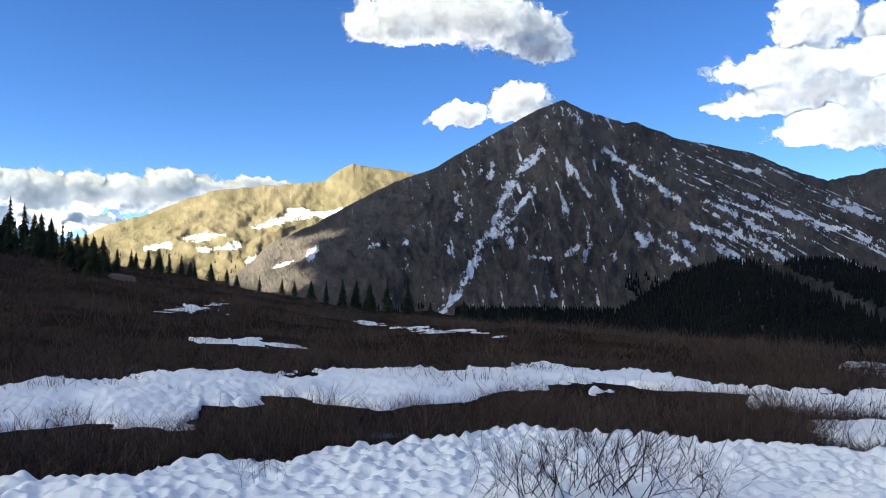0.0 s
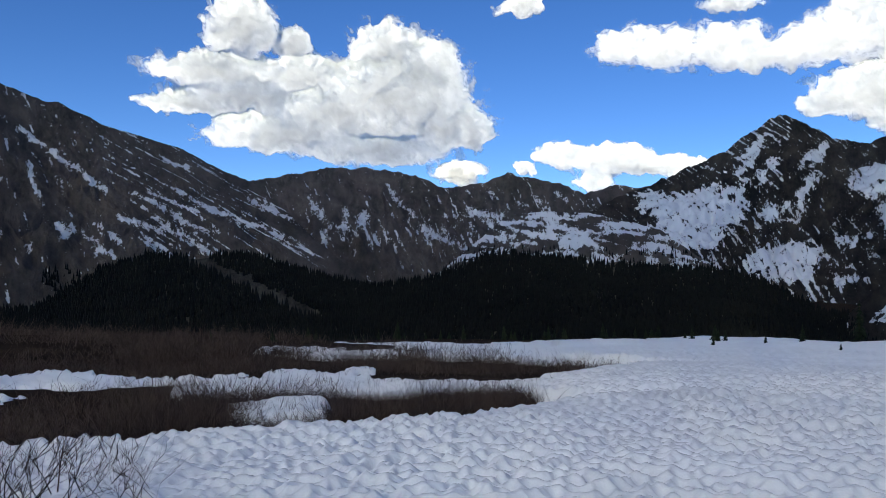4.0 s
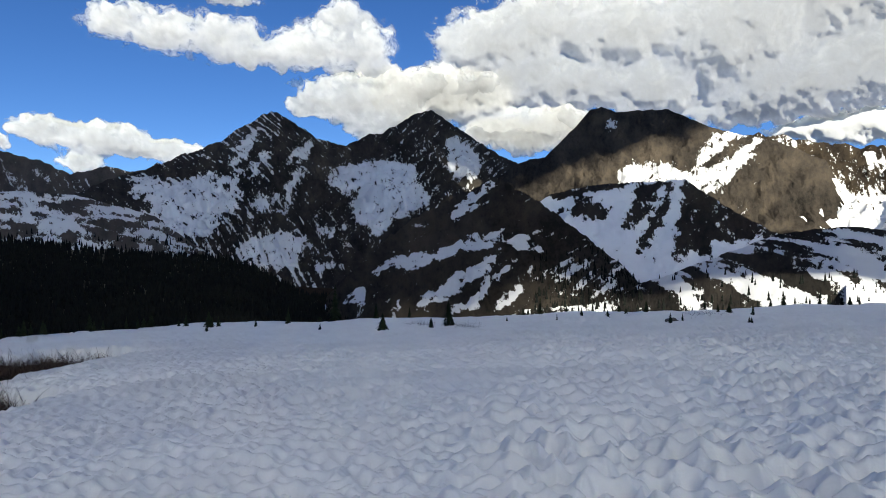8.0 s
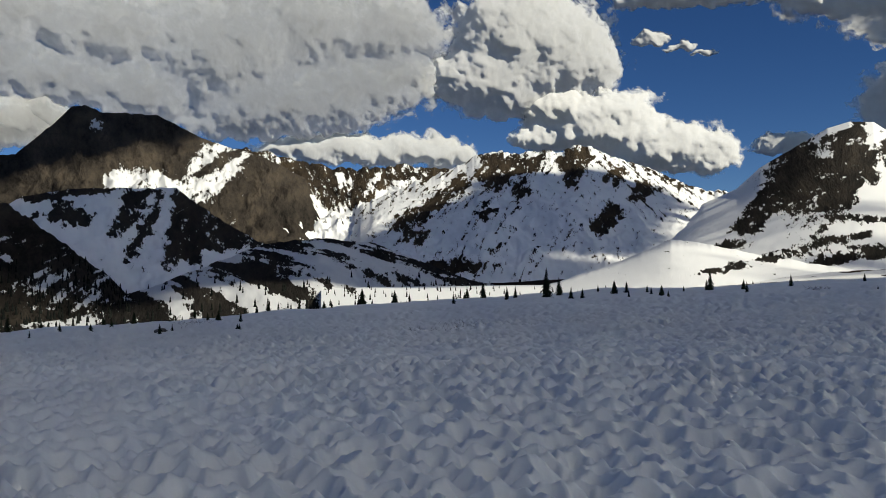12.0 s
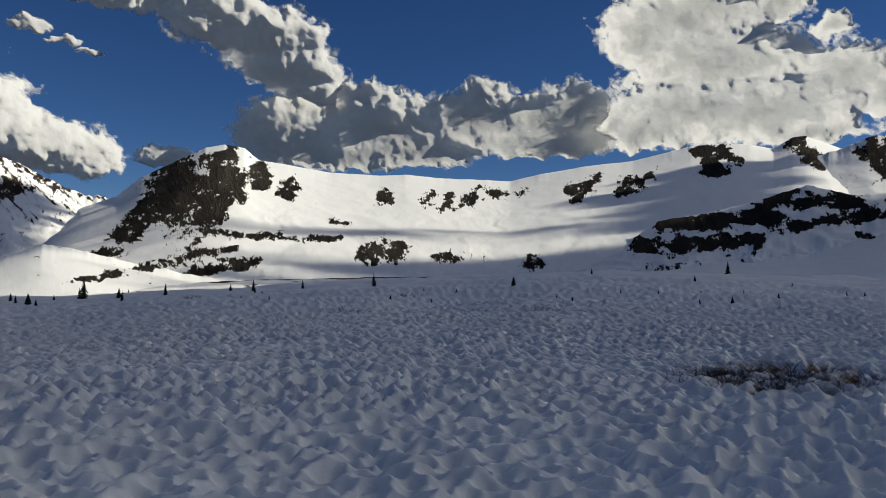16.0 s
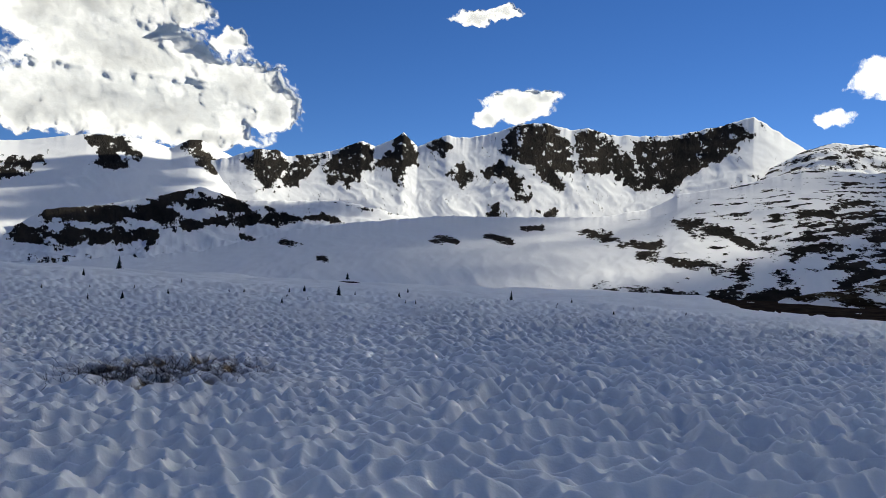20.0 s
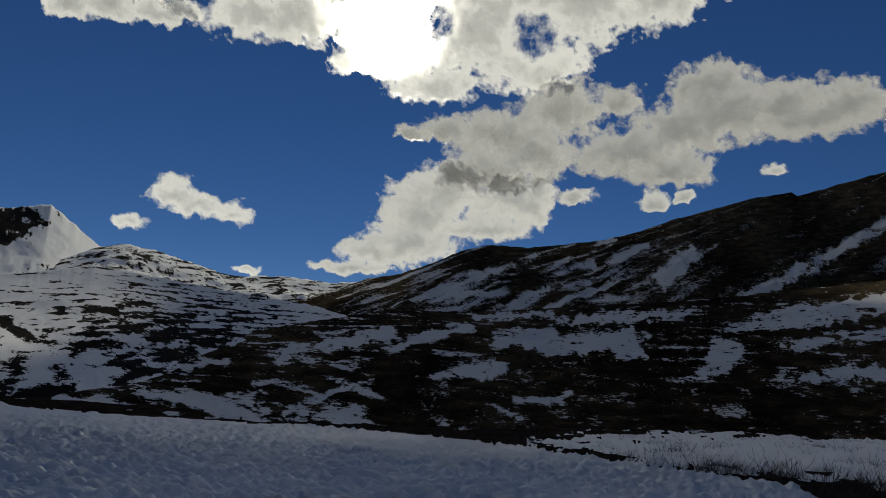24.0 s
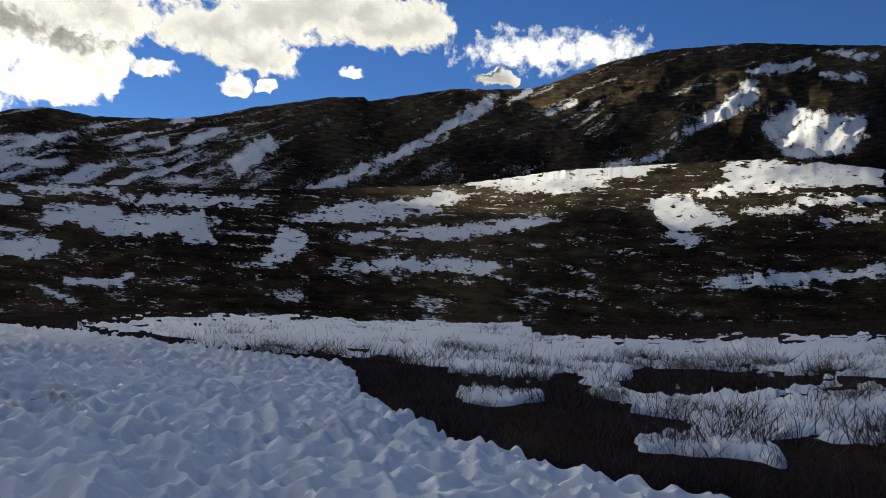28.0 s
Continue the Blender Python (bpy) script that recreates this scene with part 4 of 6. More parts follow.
back = ridge("back_ridge", [(-22, 5), (-26.9, 6.9), (-29.6, 7.45), (-32.5, 8.0), (-35.4, 8.05), (-37.4, 7.8), (-39.5, 7.35), (-41.1, 6.6), (-43.6, 7.0), (-45.7, 7.7), (-47.8, 7.35), (-49.9, 6.85), (-51.4, 6.15), (-52.5, 6.45), (-53.8, 6.8), (-55, 6.55), (-58, 6.7), (-62, 6)],
             3800, 2000, -1.0, GREY_ROCK, "dark jagged ridge with snow gullies at the valley head", seed=121, cover=-0.62, thin=0.6, jag=0.2, gully=0.8, streaks=((65, 120, 20, 1.1, 0, 999),), zones=((-38, 3.2, 10, 1.2, 0.35), (-50, 4, 8, 1.5, 0.25)), strokes=BACK)
twin = ridge("twin_peaks", [(-51, 4.5), (-54, 6.0), (-56.1, 6.7), (-57.9, 7.5), (-60.8, 8.7), (-62.8, 10.05), (-64.8, 11.2), (-66.4, 10.4), (-68.3, 9.25), (-70.2, 8.8), (-71.9, 9.75), (-72.8, 9.75), (-74.2, 10.6), (-75.6, 11.35), (-76.5, 11.5), (-78.1, 10.5), (-80.2, 9.1), (-81.9, 8.0), (-84, 7.2), (-88, 5)],
             3200, 1500, -2.0, DARK_ROCK_SHADED_SNOW, "two dark rocky peaks with steep snow gullies", step=0.08, seed=131, cover=-0.40, jag=0.22, gully=0.7, ribs=(260, 0.14), streaks=((48, 110, 11, 1.3, -62, 9), (-50, 100, 11, 1.2, -79, 6)), zones=((-64, 1.6, 8, 1.5, 0.2),), fields=TWIN_FIELDS)
dark = ridge("dark_peak", [(-80, 5.5), (-82.8, 7.5), (-84, 7.9), (-85, 8.0), (-86, 9.0), (-87.3, 10.2), (-88.3, 11.35), (-89.1, 11.5), (-90.1, 11.1), (-93.7, 11.15), (-95.1, 10.5), (-96.2, 9.9), (-98.3, 9.2), (-101, 8.5), (-104, 7)],
             2900, 1900, 1.0, CRAG_ROCK, "broad dark rock peak, its lower face sunlit", step=0.08, seed=141, cover=-0.75, ribs=(140, 0.16), lumps=0.05, gully=0.3, streaks=((-45, 120, 14, 0.9, -98, 3),), zones=((-98, 8, 2.5, 1.5, 0.3),), fields=DARK_FIELDS)
lit = ridge("cirque_wall", [(-95, 8.6), (-99.8, 9.05), (-101.4, 8.75), (-104, 8.1), (-106.5, 7.7), (-109.5, 7.7), (-110.9, 7.95), (-113.2, 7.7), (-114.9, 7.6), (-118, 7.4), (-121, 7)],
            3300, 1900, 0.5, BROWN_ROCK, "craggy brown cirque wall over bright snow", step=0.08, seed=151, cover=-0.35, jag=0.3, gully=0.7, ribs=(130, 0.14), streaks=((75, 100, 16, 0.7, 0, 999),), zones=((-105, 2.5, 12, 2.0, 1.2),), fields=CIRQUE_FIELDS)
seven = ridge("snowy_peak", [(-108, 5), (-112, 6.6), (-114.9, 7.6), (-116.7, 8.5), (-118, 8.85), (-119.8, 8.65), (-121.4, 8.85), (-122.9, 8.6), (-124.1, 9.15), (-125.2, 8.9), (-126.7, 8.2), (-129.2, 7.3), (-131.7, 6.0), (-133.5, 5.4), (-137, 5.2), (-142, 4)],
              2600, 1100, -1.5, BROWN_ROCK, "snow-covered peak with a rocky crest", seed=161, cover=0.42, rim=0.2, jag=0.25, lumps=0.012, heave=0.03, gully=0.5, ribs=(190, 0.06), streaks=((-50, 70, 14, 0.9, -117, 9), (50, 70, 14, 0.8, -130, 7)), faces=SEVEN_CRAGS, step=0.08)
bowl = ridge("snow_bowl", [(-130, 2.5), (-133, 4.6), (-135.2, 5.5), (-136.7, 6.85), (-139.2, 8.25), (-141, 9.2), (-142.3, 9.5), (-143.7, 9.3), (-144.7, 8.5), (-146.4, 8.3), (-149.7, 7.8), (-153.6, 7.65), (-155.5, 7.75), (-158.4, 7.5), (-161.7, 7.4), (-163.3, 7.3), (-165.4, 7.8), (-169.2, 8.4), (-172.2, 8.65), (-176.3, 9.55), (-178.4, 9.65), (-180.1, 9.5), (-181.7, 9.1), (-182.9, 9.8), (-183.7, 9.85), (-186.1, 8.75), (-189, 7.5), (-193, 6)],
             2300, 500, -1.6, DARK_ROCK, "wide snow bowl with rock outcrops under its rim", seed=171, cover=0.75, jag=0.03, ribs=(260, 0.012), lumps=0.002, heave=0.002, gully=0.4, streaks=((5, 240, 30, 0.45, 0, 999),), rocks=BOWL_ROCK, faces=BOWL_CRAGS + BOWL_SHOULDER + BENCH_LEDGES, zones=((-139, 6, 2.2, 3, -1.5),))
crags = ridge("crag_wall", [(-181, 7.5), (-185.8, 8.8), (-187.4, 9.45), (-189, 9.55), (-189.8, 9.1), (-191.9, 9.45), (-193.5, 9.85), (-195.2, 10.55), (-196.2, 10.2), (-197.3, 10.65), (-198.3, 11.3), (-199.4, 10.3), (-201.5, 11.2), (-203.2, 11.05), (-205.3, 11.5), (-207, 12.15), (-209.1, 12.2), (-210.8, 11.7), (-212, 11.85), (-213.7, 11.35), (-216.1, 11.2), (-218.4, 11.25), (-220.8, 11.65), (-222.6, 12.1), (-223.5, 12.3), (-224.8, 11.4), (-226.8, 9.95), (-230, 8.5), (-234, 7)],
              2000, 900, 1.5, DARK_ROCK, "wall of black crags above steep snow", step=0.08, seed=181, cover=0.55, jag=0.12, gully=0.4, ribs=(150, 0.022), lumps=0.003, heave=0.008, streaks=((70, 90, 16, 0.6, 0, 999),), faces=CRAG_FACES)
saddle = ridge("pass_ridge", [(-221, 7), (-226.6, 9.8), (-228.5, 10.3), (-230.8, 10.0), (-233.3, 9.35), (-235.8, 8.75), (-237.8, 8.9), (-239.8, 9.0), (-243.1, 8.75), (-245.6, 9.0), (-249, 8.5), (-253, 7)],
               1700, 600, 2.0, BENCH_ROCK, "low rocky pass with patchy snow", seed=191, cover=0.15, ribs=(150, 0.08), lumps=0.03, gully=0.4, streaks=((-8, 46, 9, 1.3, 0, 999),))
sunside = ridge("dark_mountainside", [(-240, 7), (-245.6, 9.2), (-248.1, 9.7), (-250.6, 10.65), (-252.7, 11.6), (-254.8, 12.15), (-257.8, 12.0), (-259.5, 12.15), (-263.5, 12.6), (-266.1, 13.2), (-268.2, 13.9), (-270.6, 14.45), (-273.8, 15.2), (-276.5, 15.45), (-276.8, 15.15), (-279.7, 15.75), (-283.1, 16.4), (-289.1, 16.6), (-291.6, 17.35), (-294.9, 18.5), (-299, 19.2), (-304.8, 19.3), (-313.1, 18.3), (-317, 13), (-320, 7), (-323, 2)],
                1250, 380, 4.0, TUNDRA, "long dark mountainside with snow patches", seed=201, cover=-0.5, jag=0.08, ribs=(200, 0.09), gully=0.4, streaks=((-25, 130, 14, 1.4, -254, 14), (-30, 130, 16, 0.9, -290, 25)), zones=((-252, 8.5, 9, 2, 0.5), (-266, 9.5, 8, 2.5, 0.3),), strokes=SIDE_NEW + SIDE_B, thin=1.1, fields=SIDE_FIELDS)

forest_hill = ridge("forest_hill", [(-4, -5.5), (-10, -3.6), (-13, -2.4), (-17, 0.2), (-19.7, 1.3), (-23, 1.2), (-26.5, 1.5), (-32, 0.0), (-35.6, -0.9), (-39.6, -0.3), (-42, 0.4), (-43.7, 1.3), (-45.4, 1.8), (-48.7, 1.4), (-54.6, 0.8), (-58.8, 0.6), (-62, 0.2), (-64.8, -0.9), (-66.8, -2.1), (-70, -4.5)],
                    1100, 420, -6.0, FOREST_FLOOR, "low hill dark with conifer forest", "hill", seed=211, cover=-2, ribs=(150, 0.07))
brown = ridge("brown_hill", [(-63, -6), (-66.8, -3.6), (-68, -3.0), (-69.7, -1.4), (-71.8, 0.5), (-73.4, 2.2), (-75.1, 3.45), (-78.1, 5.05), (-80.9, 6.3), (-81.9, 6.15), (-84, 5.1), (-86, 3.6), (-88.5, 1.7), (-90.5, 0.0), (-92.1, -1.6), (-95, -4)],
              1000, 480, -4.6, CRAG_ROCK, "steep brown rocky hill banded with snow", "hill", jag=0.3, step=0.08, seed=221, cover=-0.55, lumps=0.07, ribs=(130, 0.14), gully=0.5, streaks=((-25, 60, 8, 0.8, 0, 999),), zones=((-88, -0.5, 5, 1.5, 0.5),), fields=BROWN_FIELDS)
dome = ridge("striped_knob", [(-82, 3), (-85.4, 5.3), (-88.1, 5.85), (-90.1, 6.0), (-92.5, 6.05), (-95, 6.15), (-96.4, 5.05), (-98.2, 3.8), (-100.6, 2.4), (-105, 0.5)],
             1600, 950, -0.5, DARK_ROCK, "rounded dark knob striped with snow", "hill", seed=231, cover=0.5, ribs=(110, 0.10), gully=0.4, streaks=((-60, 80, 20, 0.4, 0, 999),), faces=KNOB_CRAGS)
moraine = ridge("moraine", [(-86, -2), (-93, -0.5), (-98, 1.0), (-101, 2.2), (-105, 2.6), (-109, 2.2), (-112, 1.0), (-116, -0.6), (-122, -2.0), (-126, -2.6)],
                1200, 420, -3.2, DARK_ROCK_SHADED_SNOW, "hummocky snowy moraine with dark rock bands", "hill", seed=241, cover=0.0, lumps=0.03, ribs=(110, 0.12), gully=0.4, streaks=((14, 150, 18, 1.4, 0, 999),))
bench = ridge("snow_bench", [(-108, -3), (-114.3, -2.0), (-120.7, -1.5), (-124, -0.4), (-127.3, 0.65), (-130.7, 2.1), (-132.8, 1.8), (-136, 1.0), (-140, 0.2), (-146, -0.8), (-152, -1.5)],
              700, 260, -2.8, DARK_ROCK, "smooth sunlit snow bench", "hill", seed=251, cover=0.75, streaks=((14, 50, 6, 0.9, 0, 999),), lumps=0.008, heave=0.01, ribs=(90, 0.03), gully=0.2, faces=BENCH_LEDGES)
knoll = ridge("rock_knoll", [(-164, 0), (-168, 1.5), (-171.9, 2.8), (-174, 4.3), (-177.3, 4.8), (-181, 5.7), (-183.8, 6.55), (-186.5, 5.75), (-190, 5.9), (-193.6, 6.1), (-197, 5.5), (-203, 4)],
              1050, 420, 0.2, DARK_ROCK, "low knoll of dark rock and snow", "hill", seed=261, cover=0.45, ribs=(90, 0.1), gully=0.4, streaks=((6, 90, 14, 0.8, 0, 999),), rocks=KNOLL_ROCK)
snow_rise = ridge("snow_rise", [(-165, -0.2), (-171.6, 0.7), (-183.8, 1.9), (-189.7, 3.65), (-194.6, 4.5), (-201.3, 5.25), (-206.3, 5.3), (-213, 5.4), (-216.6, 6.05), (-218.5, 7.05), (-222.3, 7.6), (-226.6, 8.6), (-230, 8.3), (-236, 7.6), (-242, 7.0), (-248, 5.5)],
                  620, 150, -1.6, BENCH_ROCK, "broad white snow rise with small dark outcrops", "hill", seed=271, cover=0.85, lumps=0.012, heave=0.015, ribs=(80, 0.04), gully=0.2, streaks=((-4, 26, 3.2, 1.5, -228, 15),), zones=((-231, 3.5, 11, 5, -0.9), (-240, 5, 8, 3.5, -0.35), (-217, -0.3, 10, 1.0, -0.8)), rocks=RISE_ROCK)
slope = ridge("willow_slope", [(-210, -3), (-220, -0.8), (-226.5, 1.75), (-230.6, 2.75), (-234.5, 4.2), (-241.6, 5.8), (-247.4, 7.0), (-253.7, 7.1), (-260, 7.6), (-268, 8.1), (-275, 8.7), (-283.5, 9.4), (-291.9, 10.8), (-300, 11.3), (-307.4, 11.5), (-313, 10.5), (-318, 6), (-322, 2)],
              420, 85, ((-210, -3), (-230, -2.2), (-255, -1.6), (-280, -0.9), (-315, 0.8), (-333, 1)), TUNDRA, "dark willow and tundra slope patched with snow", "hillside", seed=281, cover=-0.4, ribs=(70, 0.06), gully=0.2, streaks=((4, 30, 3, 1.3, -235, 25), (4, 26, 2.2, 0.9, -285, 30)), zones=((-219, -1.0, 10, 2.4, 0.75), (-234, -0.8, 16, 1.3, 0.42)), strokes=SLOPE_NEW + SLOPE_MORE, thin=1.15, fields=SLOPE_FIELDS)
ledge = ridge("rock_ledge", [(-36, -1.5), (-40.5, 0.2), (-42.9, 2.2), (-45.4, 4.3), (-47.9, 4.9), (-51.7, 4.8), (-54.6, 4.1), (-56.8, 3.5), (-59, 1.8), (-61.5, 0.3), (-64, -1.5)],
              2000, 1250, -2.5, GREY_ROCK, "rocky ledge mottled with snow above the forest", "hill", seed=291, cover=-0.05, ribs=(120, 0.12), gully=0.4, streaks=((8, 90, 22, 1.1, 0, 999),), strokes=[(0.15, [(-47.4, 4.6), (-51.5, 4.6)])])

# ---- clouds ----
CLOUD_PYRAMID = [(3.8, 18.6, 3.4, 1.7), (0.4, 19.1, 3.8, 1.9), (-3, 18.7, 3.8, 2.1), (-6.4, 17.9, 2.5, 1.7), (-7.3, 16.7, 1.9, 1.1), (5.7, 18.2, 1.7, 1.1)]
CLOUD_SUMMIT_LEFT = [(-1.4, 12.1, 1.9, 1.1), (0.1, 11.9, 1.1, 0.6)]
CLOUD_SUMMIT_RIGHT = [(-5.8, 13.1, 2.1, 1.4), (-4.6, 12.2, 1.4, 0.7)]
CLOUD_HORIZON = [(28.2, 5.2, 5.1, 1.5), (25.1, 5.6, 2.5, 1.1), (21.2, 5.6, 3.8, 1.3), (19.4, 6.3, 2.1, 1.1), (16.7, 6.2, 2.5, 0.8), (13.5, 6.6, 3, 0.5), (27.1, 3.5, 4.2, 0.8)]
CLOUD_TOWER = [(-25.9, 17.5, 2.5, 2.3), (-29.7, 16.7, 1.3, 1.1), (-24.2, 14.4, 4.6, 1.3), (-30.6, 14.4, 3.4, 1.5), (-22.1, 12.1, 3, 0.8), (-26.8, 12.8, 4.6, 1.3), (-36.5, 16.2, 2.5, 2.3), (-39.3, 14.9, 3, 2.5), (-36.9, 13, 5.5, 3), (-32.7, 11.9, 4.6, 2.1), (-29.3, 10.3, 5.5, 1.6), (-40.9, 11.2, 3.4, 1.9), (-43.3, 10.7, 1.3, 1.3), (-36, 9.4, 5.1, 1.3), (-42.1, 7.8, 1.9, 0.8)]
CLOUD_VALLEY = [(-54.1, 16.5, 2.1, 1.3), (-57.1, 16, 3, 1.6), (-61.2, 16.2, 2.5, 1.5), (-64, 15.1, 3.8, 1.2), (-67.9, 15.6, 3.8, 1.7), (-71.3, 15.7, 2.5, 1.9), (-69.9, 17.7, 2.1, 1.3), (-72.4, 14.3, 1.7, 0.8)]
CLOUD_TOP_SMALL = [(-46.8, 19.6, 1.8, 0.7)]
CLOUD_TOP_WISP = [(-61.8, 18.9, 2.1, 0.8)]
CLOUD_LOW = [(-49.9, 9, 2.5, 0.8), (-53.3, 8.6, 3.4, 1.1), (-52.1, 7, 1.3, 0.9), (-56.7, 8, 3.8, 0.7), (-47, 8.1, 0.8, 0.4)]
CLOUD_LOW_SMALL = [(-42.2, 7.7, 1.5, 0.9)]
CLOUD_TWIN = [(-71.3, 12.1, 4.6, 1.9), (-76.4, 12.8, 5.1, 1.7), (-80.2, 13, 2.5, 1.5), (-73.8, 10.5, 3.4, 1.7), (-68, 11.8, 2.1, 0.8), (-81, 9.8, 2.1, 0.9), (-83.6, 9.4, 3, 1.2), (-86.5, 10.4, 2.1, 1.3)]
CLOUD_GREAT = [(-81.7, 16, 4.6, 2.5), (-85.3, 17.2, 4.6, 2.5), (-91.1, 16.4, 5.5, 3), (-87.2, 13.1, 5.5, 1.9), (-84.2, 13.9, 3.4, 1.7), (-92.7, 12.6, 3.8, 2.1), (-98.9, 15.7, 5.5, 4.6), (-104.3, 17.4, 5.9, 3.8), (-109.9, 17.4, 4.6, 3), (-103.1, 12.2, 6.8, 2.5), (-107.3, 13.4, 4.6, 2.5), (-110.7, 14.2, 3, 2.1), (-99.7, 10.7, 4.6, 1.2), (-77.6, 12.5, 5.1, 2.1), (-83.9, 10.1, 4.6, 1.5)]
CLOUD_GREAT_RIGHT = [(-119.8, 17, 4.6, 3.8), (-122.9, 15.6, 3.8, 3.4), (-118.2, 14, 4.6, 2.5), (-115.3, 14.1, 2.5, 1.7), (-124.9, 14.3, 2.5, 2.1), (-120.2, 12.3, 4.2, 1.3)]
CLOUD_CIRQUE = [(-106.5, 9.1, 2.5, 1.3), (-111.6, 8.9, 3.8, 1.3), (-114.9, 8.6, 1.7, 1.1), (-103.1, 9.1, 2.5, 0.8)]
CLOUD_SNOWY = [(-122.9, 11.4, 2.5, 1.7), (-126.3, 10.4, 3.8, 2.5), (-130.3, 8.6, 3.4, 1.9), (-133.4, 8, 2.1, 1.7), (-122.1, 9.6, 2.5, 1.1), (-128.5, 7.6, 4.2, 0.8)]
CLOUD_SCRAP = [(-129.5, 16.2, 1.3, 0.5), (-131.7, 15.5, 1.1, 0.3), (-133.3, 15, 0.7, 0.2)]
CLOUD_ARCH = [(-130.2, 19.4, 3.4, 1.3), (-134.4, 18.9, 3, 1.4), (-141.7, 18.1, 3.8, 2.1), (-145.5, 16.8, 3.8, 2.3), (-147.1, 14.8, 3.4, 1.7), (-148.8, 13.1, 2.5, 1.3), (-139.5, 19.5, 2.5, 1.7)]
CLOUD_BANK = [(-147, 10.6, 3.8, 2.5), (-152.6, 12.8, 2.5, 1.5), (-154.2, 11, 4.6, 2.5), (-161.4, 13.5, 1.5, 1.3), (-160.7, 11.8, 3.8, 2.1), (-165.7, 11.7, 3.8, 1.9), (-168.2, 12.6, 2.5, 1.7), (-165.8, 10, 4.6, 1.2), (-156.3, 9.3, 4.6, 1.1), (-150.8, 8.9, 3.8, 1.1), (-145.3, 9.5, 2.1, 1.7)]
CLOUD_BANK_SMALL = [(-138.3, 8.3, 1.9, 0.8)]
CLOUD_BOWL = [(-176, 18.3, 5.5, 2.5), (-173.1, 17.1, 2.5, 2.1), (-178.2, 15.2, 5.9, 2.5), (-176.7, 12, 6.3, 2.3), (-181.6, 11.6, 5.5, 2.5), (-186.3, 13.5, 3, 2.1), (-188.7, 12.2, 1.7, 1.7), (-185.5, 16.9, 1.1, 0.8), (-182.2, 18.6, 1.7, 1.1), (-172.9, 10.7, 4.6, 1.5), (-184.1, 10, 3.4, 0.6)]
CLOUD_CRAG = [(-203.6, 19.6, 1.9, 0.5), (-205.5, 20, 1.5, 0.4)]
CLOUD_CRAG_LOW = [(-207, 13.4, 2.3, 1.2), (-208.6, 14.1, 1.3, 0.6), (-204.5, 12.5, 0.8, 0.7)]
CLOUD_PASS = [(-231.3, 14.1, 1.8, 1.3), (-233.2, 13.5, 2.1, 0.8), (-235.5, 13.2, 1.5, 0.8)]
CLOUD_PASS_SMALL = [(-228.4, 11.9, 1.2, 0.6)]
CLOUD_PASS_LOW = [(-237, 9.3, 1, 0.3)]
CLOUD_SUNTOWER = [(-251.2, 15.8, 3.4, 2.1), (-249.6, 14, 3, 2.3), (-248.8, 11.8, 3.2, 1.7), (-256.5, 15.5, 3, 1.7), (-258.2, 15.1, 1.3, 2.1), (-245.8, 11.3, 2.3, 1.1), (-244.7, 9.9, 3, 0.5), (-254.4, 13.3, 3.4, 1.1), (-251.8, 17, 1.2, 1.1)]
CLOUD_SUNBAND = [(-251, 20.4, 2.1, 1.1), (-255.5, 20.1, 3.8, 2.1), (-254.7, 17.5, 3.8, 1.7), (-258.2, 18.8, 3, 2.1), (-260.3, 22.1, 3, 2.1), (-264.7, 22.4, 1.7, 1.1), (-265.4, 18.7, 4.2, 1.9), (-268.3, 17.4, 3, 1.3), (-271.3, 23.1, 3, 1.7), (-272.4, 21, 3.8, 2.1), (-269.2, 20.3, 3.4, 1.9), (-276.3, 21.4, 3.4, 1.5), (-278, 20.1, 3.4, 1.3), (-280.6, 20.8, 2.3, 1.7), (-248.4, 20.2, 1.3, 0.6)]
CLOUD_SUN_SCRAP = [(-267, 15.3, 1.1, 0.7), (-261.2, 15.7, 1.5, 0.7)]
CLOUD_SUN_SCRAP_LOW = [(-269.2, 15.5, 0.7, 0.5), (-275.6, 17.1, 0.9, 0.6)]
# scrap widened beyond its own size to cast shade on the snow bowl
CLOUD_LEFT_SCRAP = [(-222.6, 25.4, 1.6, 1.0), (-225.3, 26.0, 1.8, 1.0), (-228.4, 26.1, 1.7, 0.8), (-230.5, 26.6, 1.5, 0.7)]
CLOUD_SIDE = [(-286.5, 17.3, 1.9, 0.6)]
CIRRUS_SIDE = [(-289.4, 19.1, 5.9, 1.4), (-293.7, 19.3, 3.8, 1.1)]


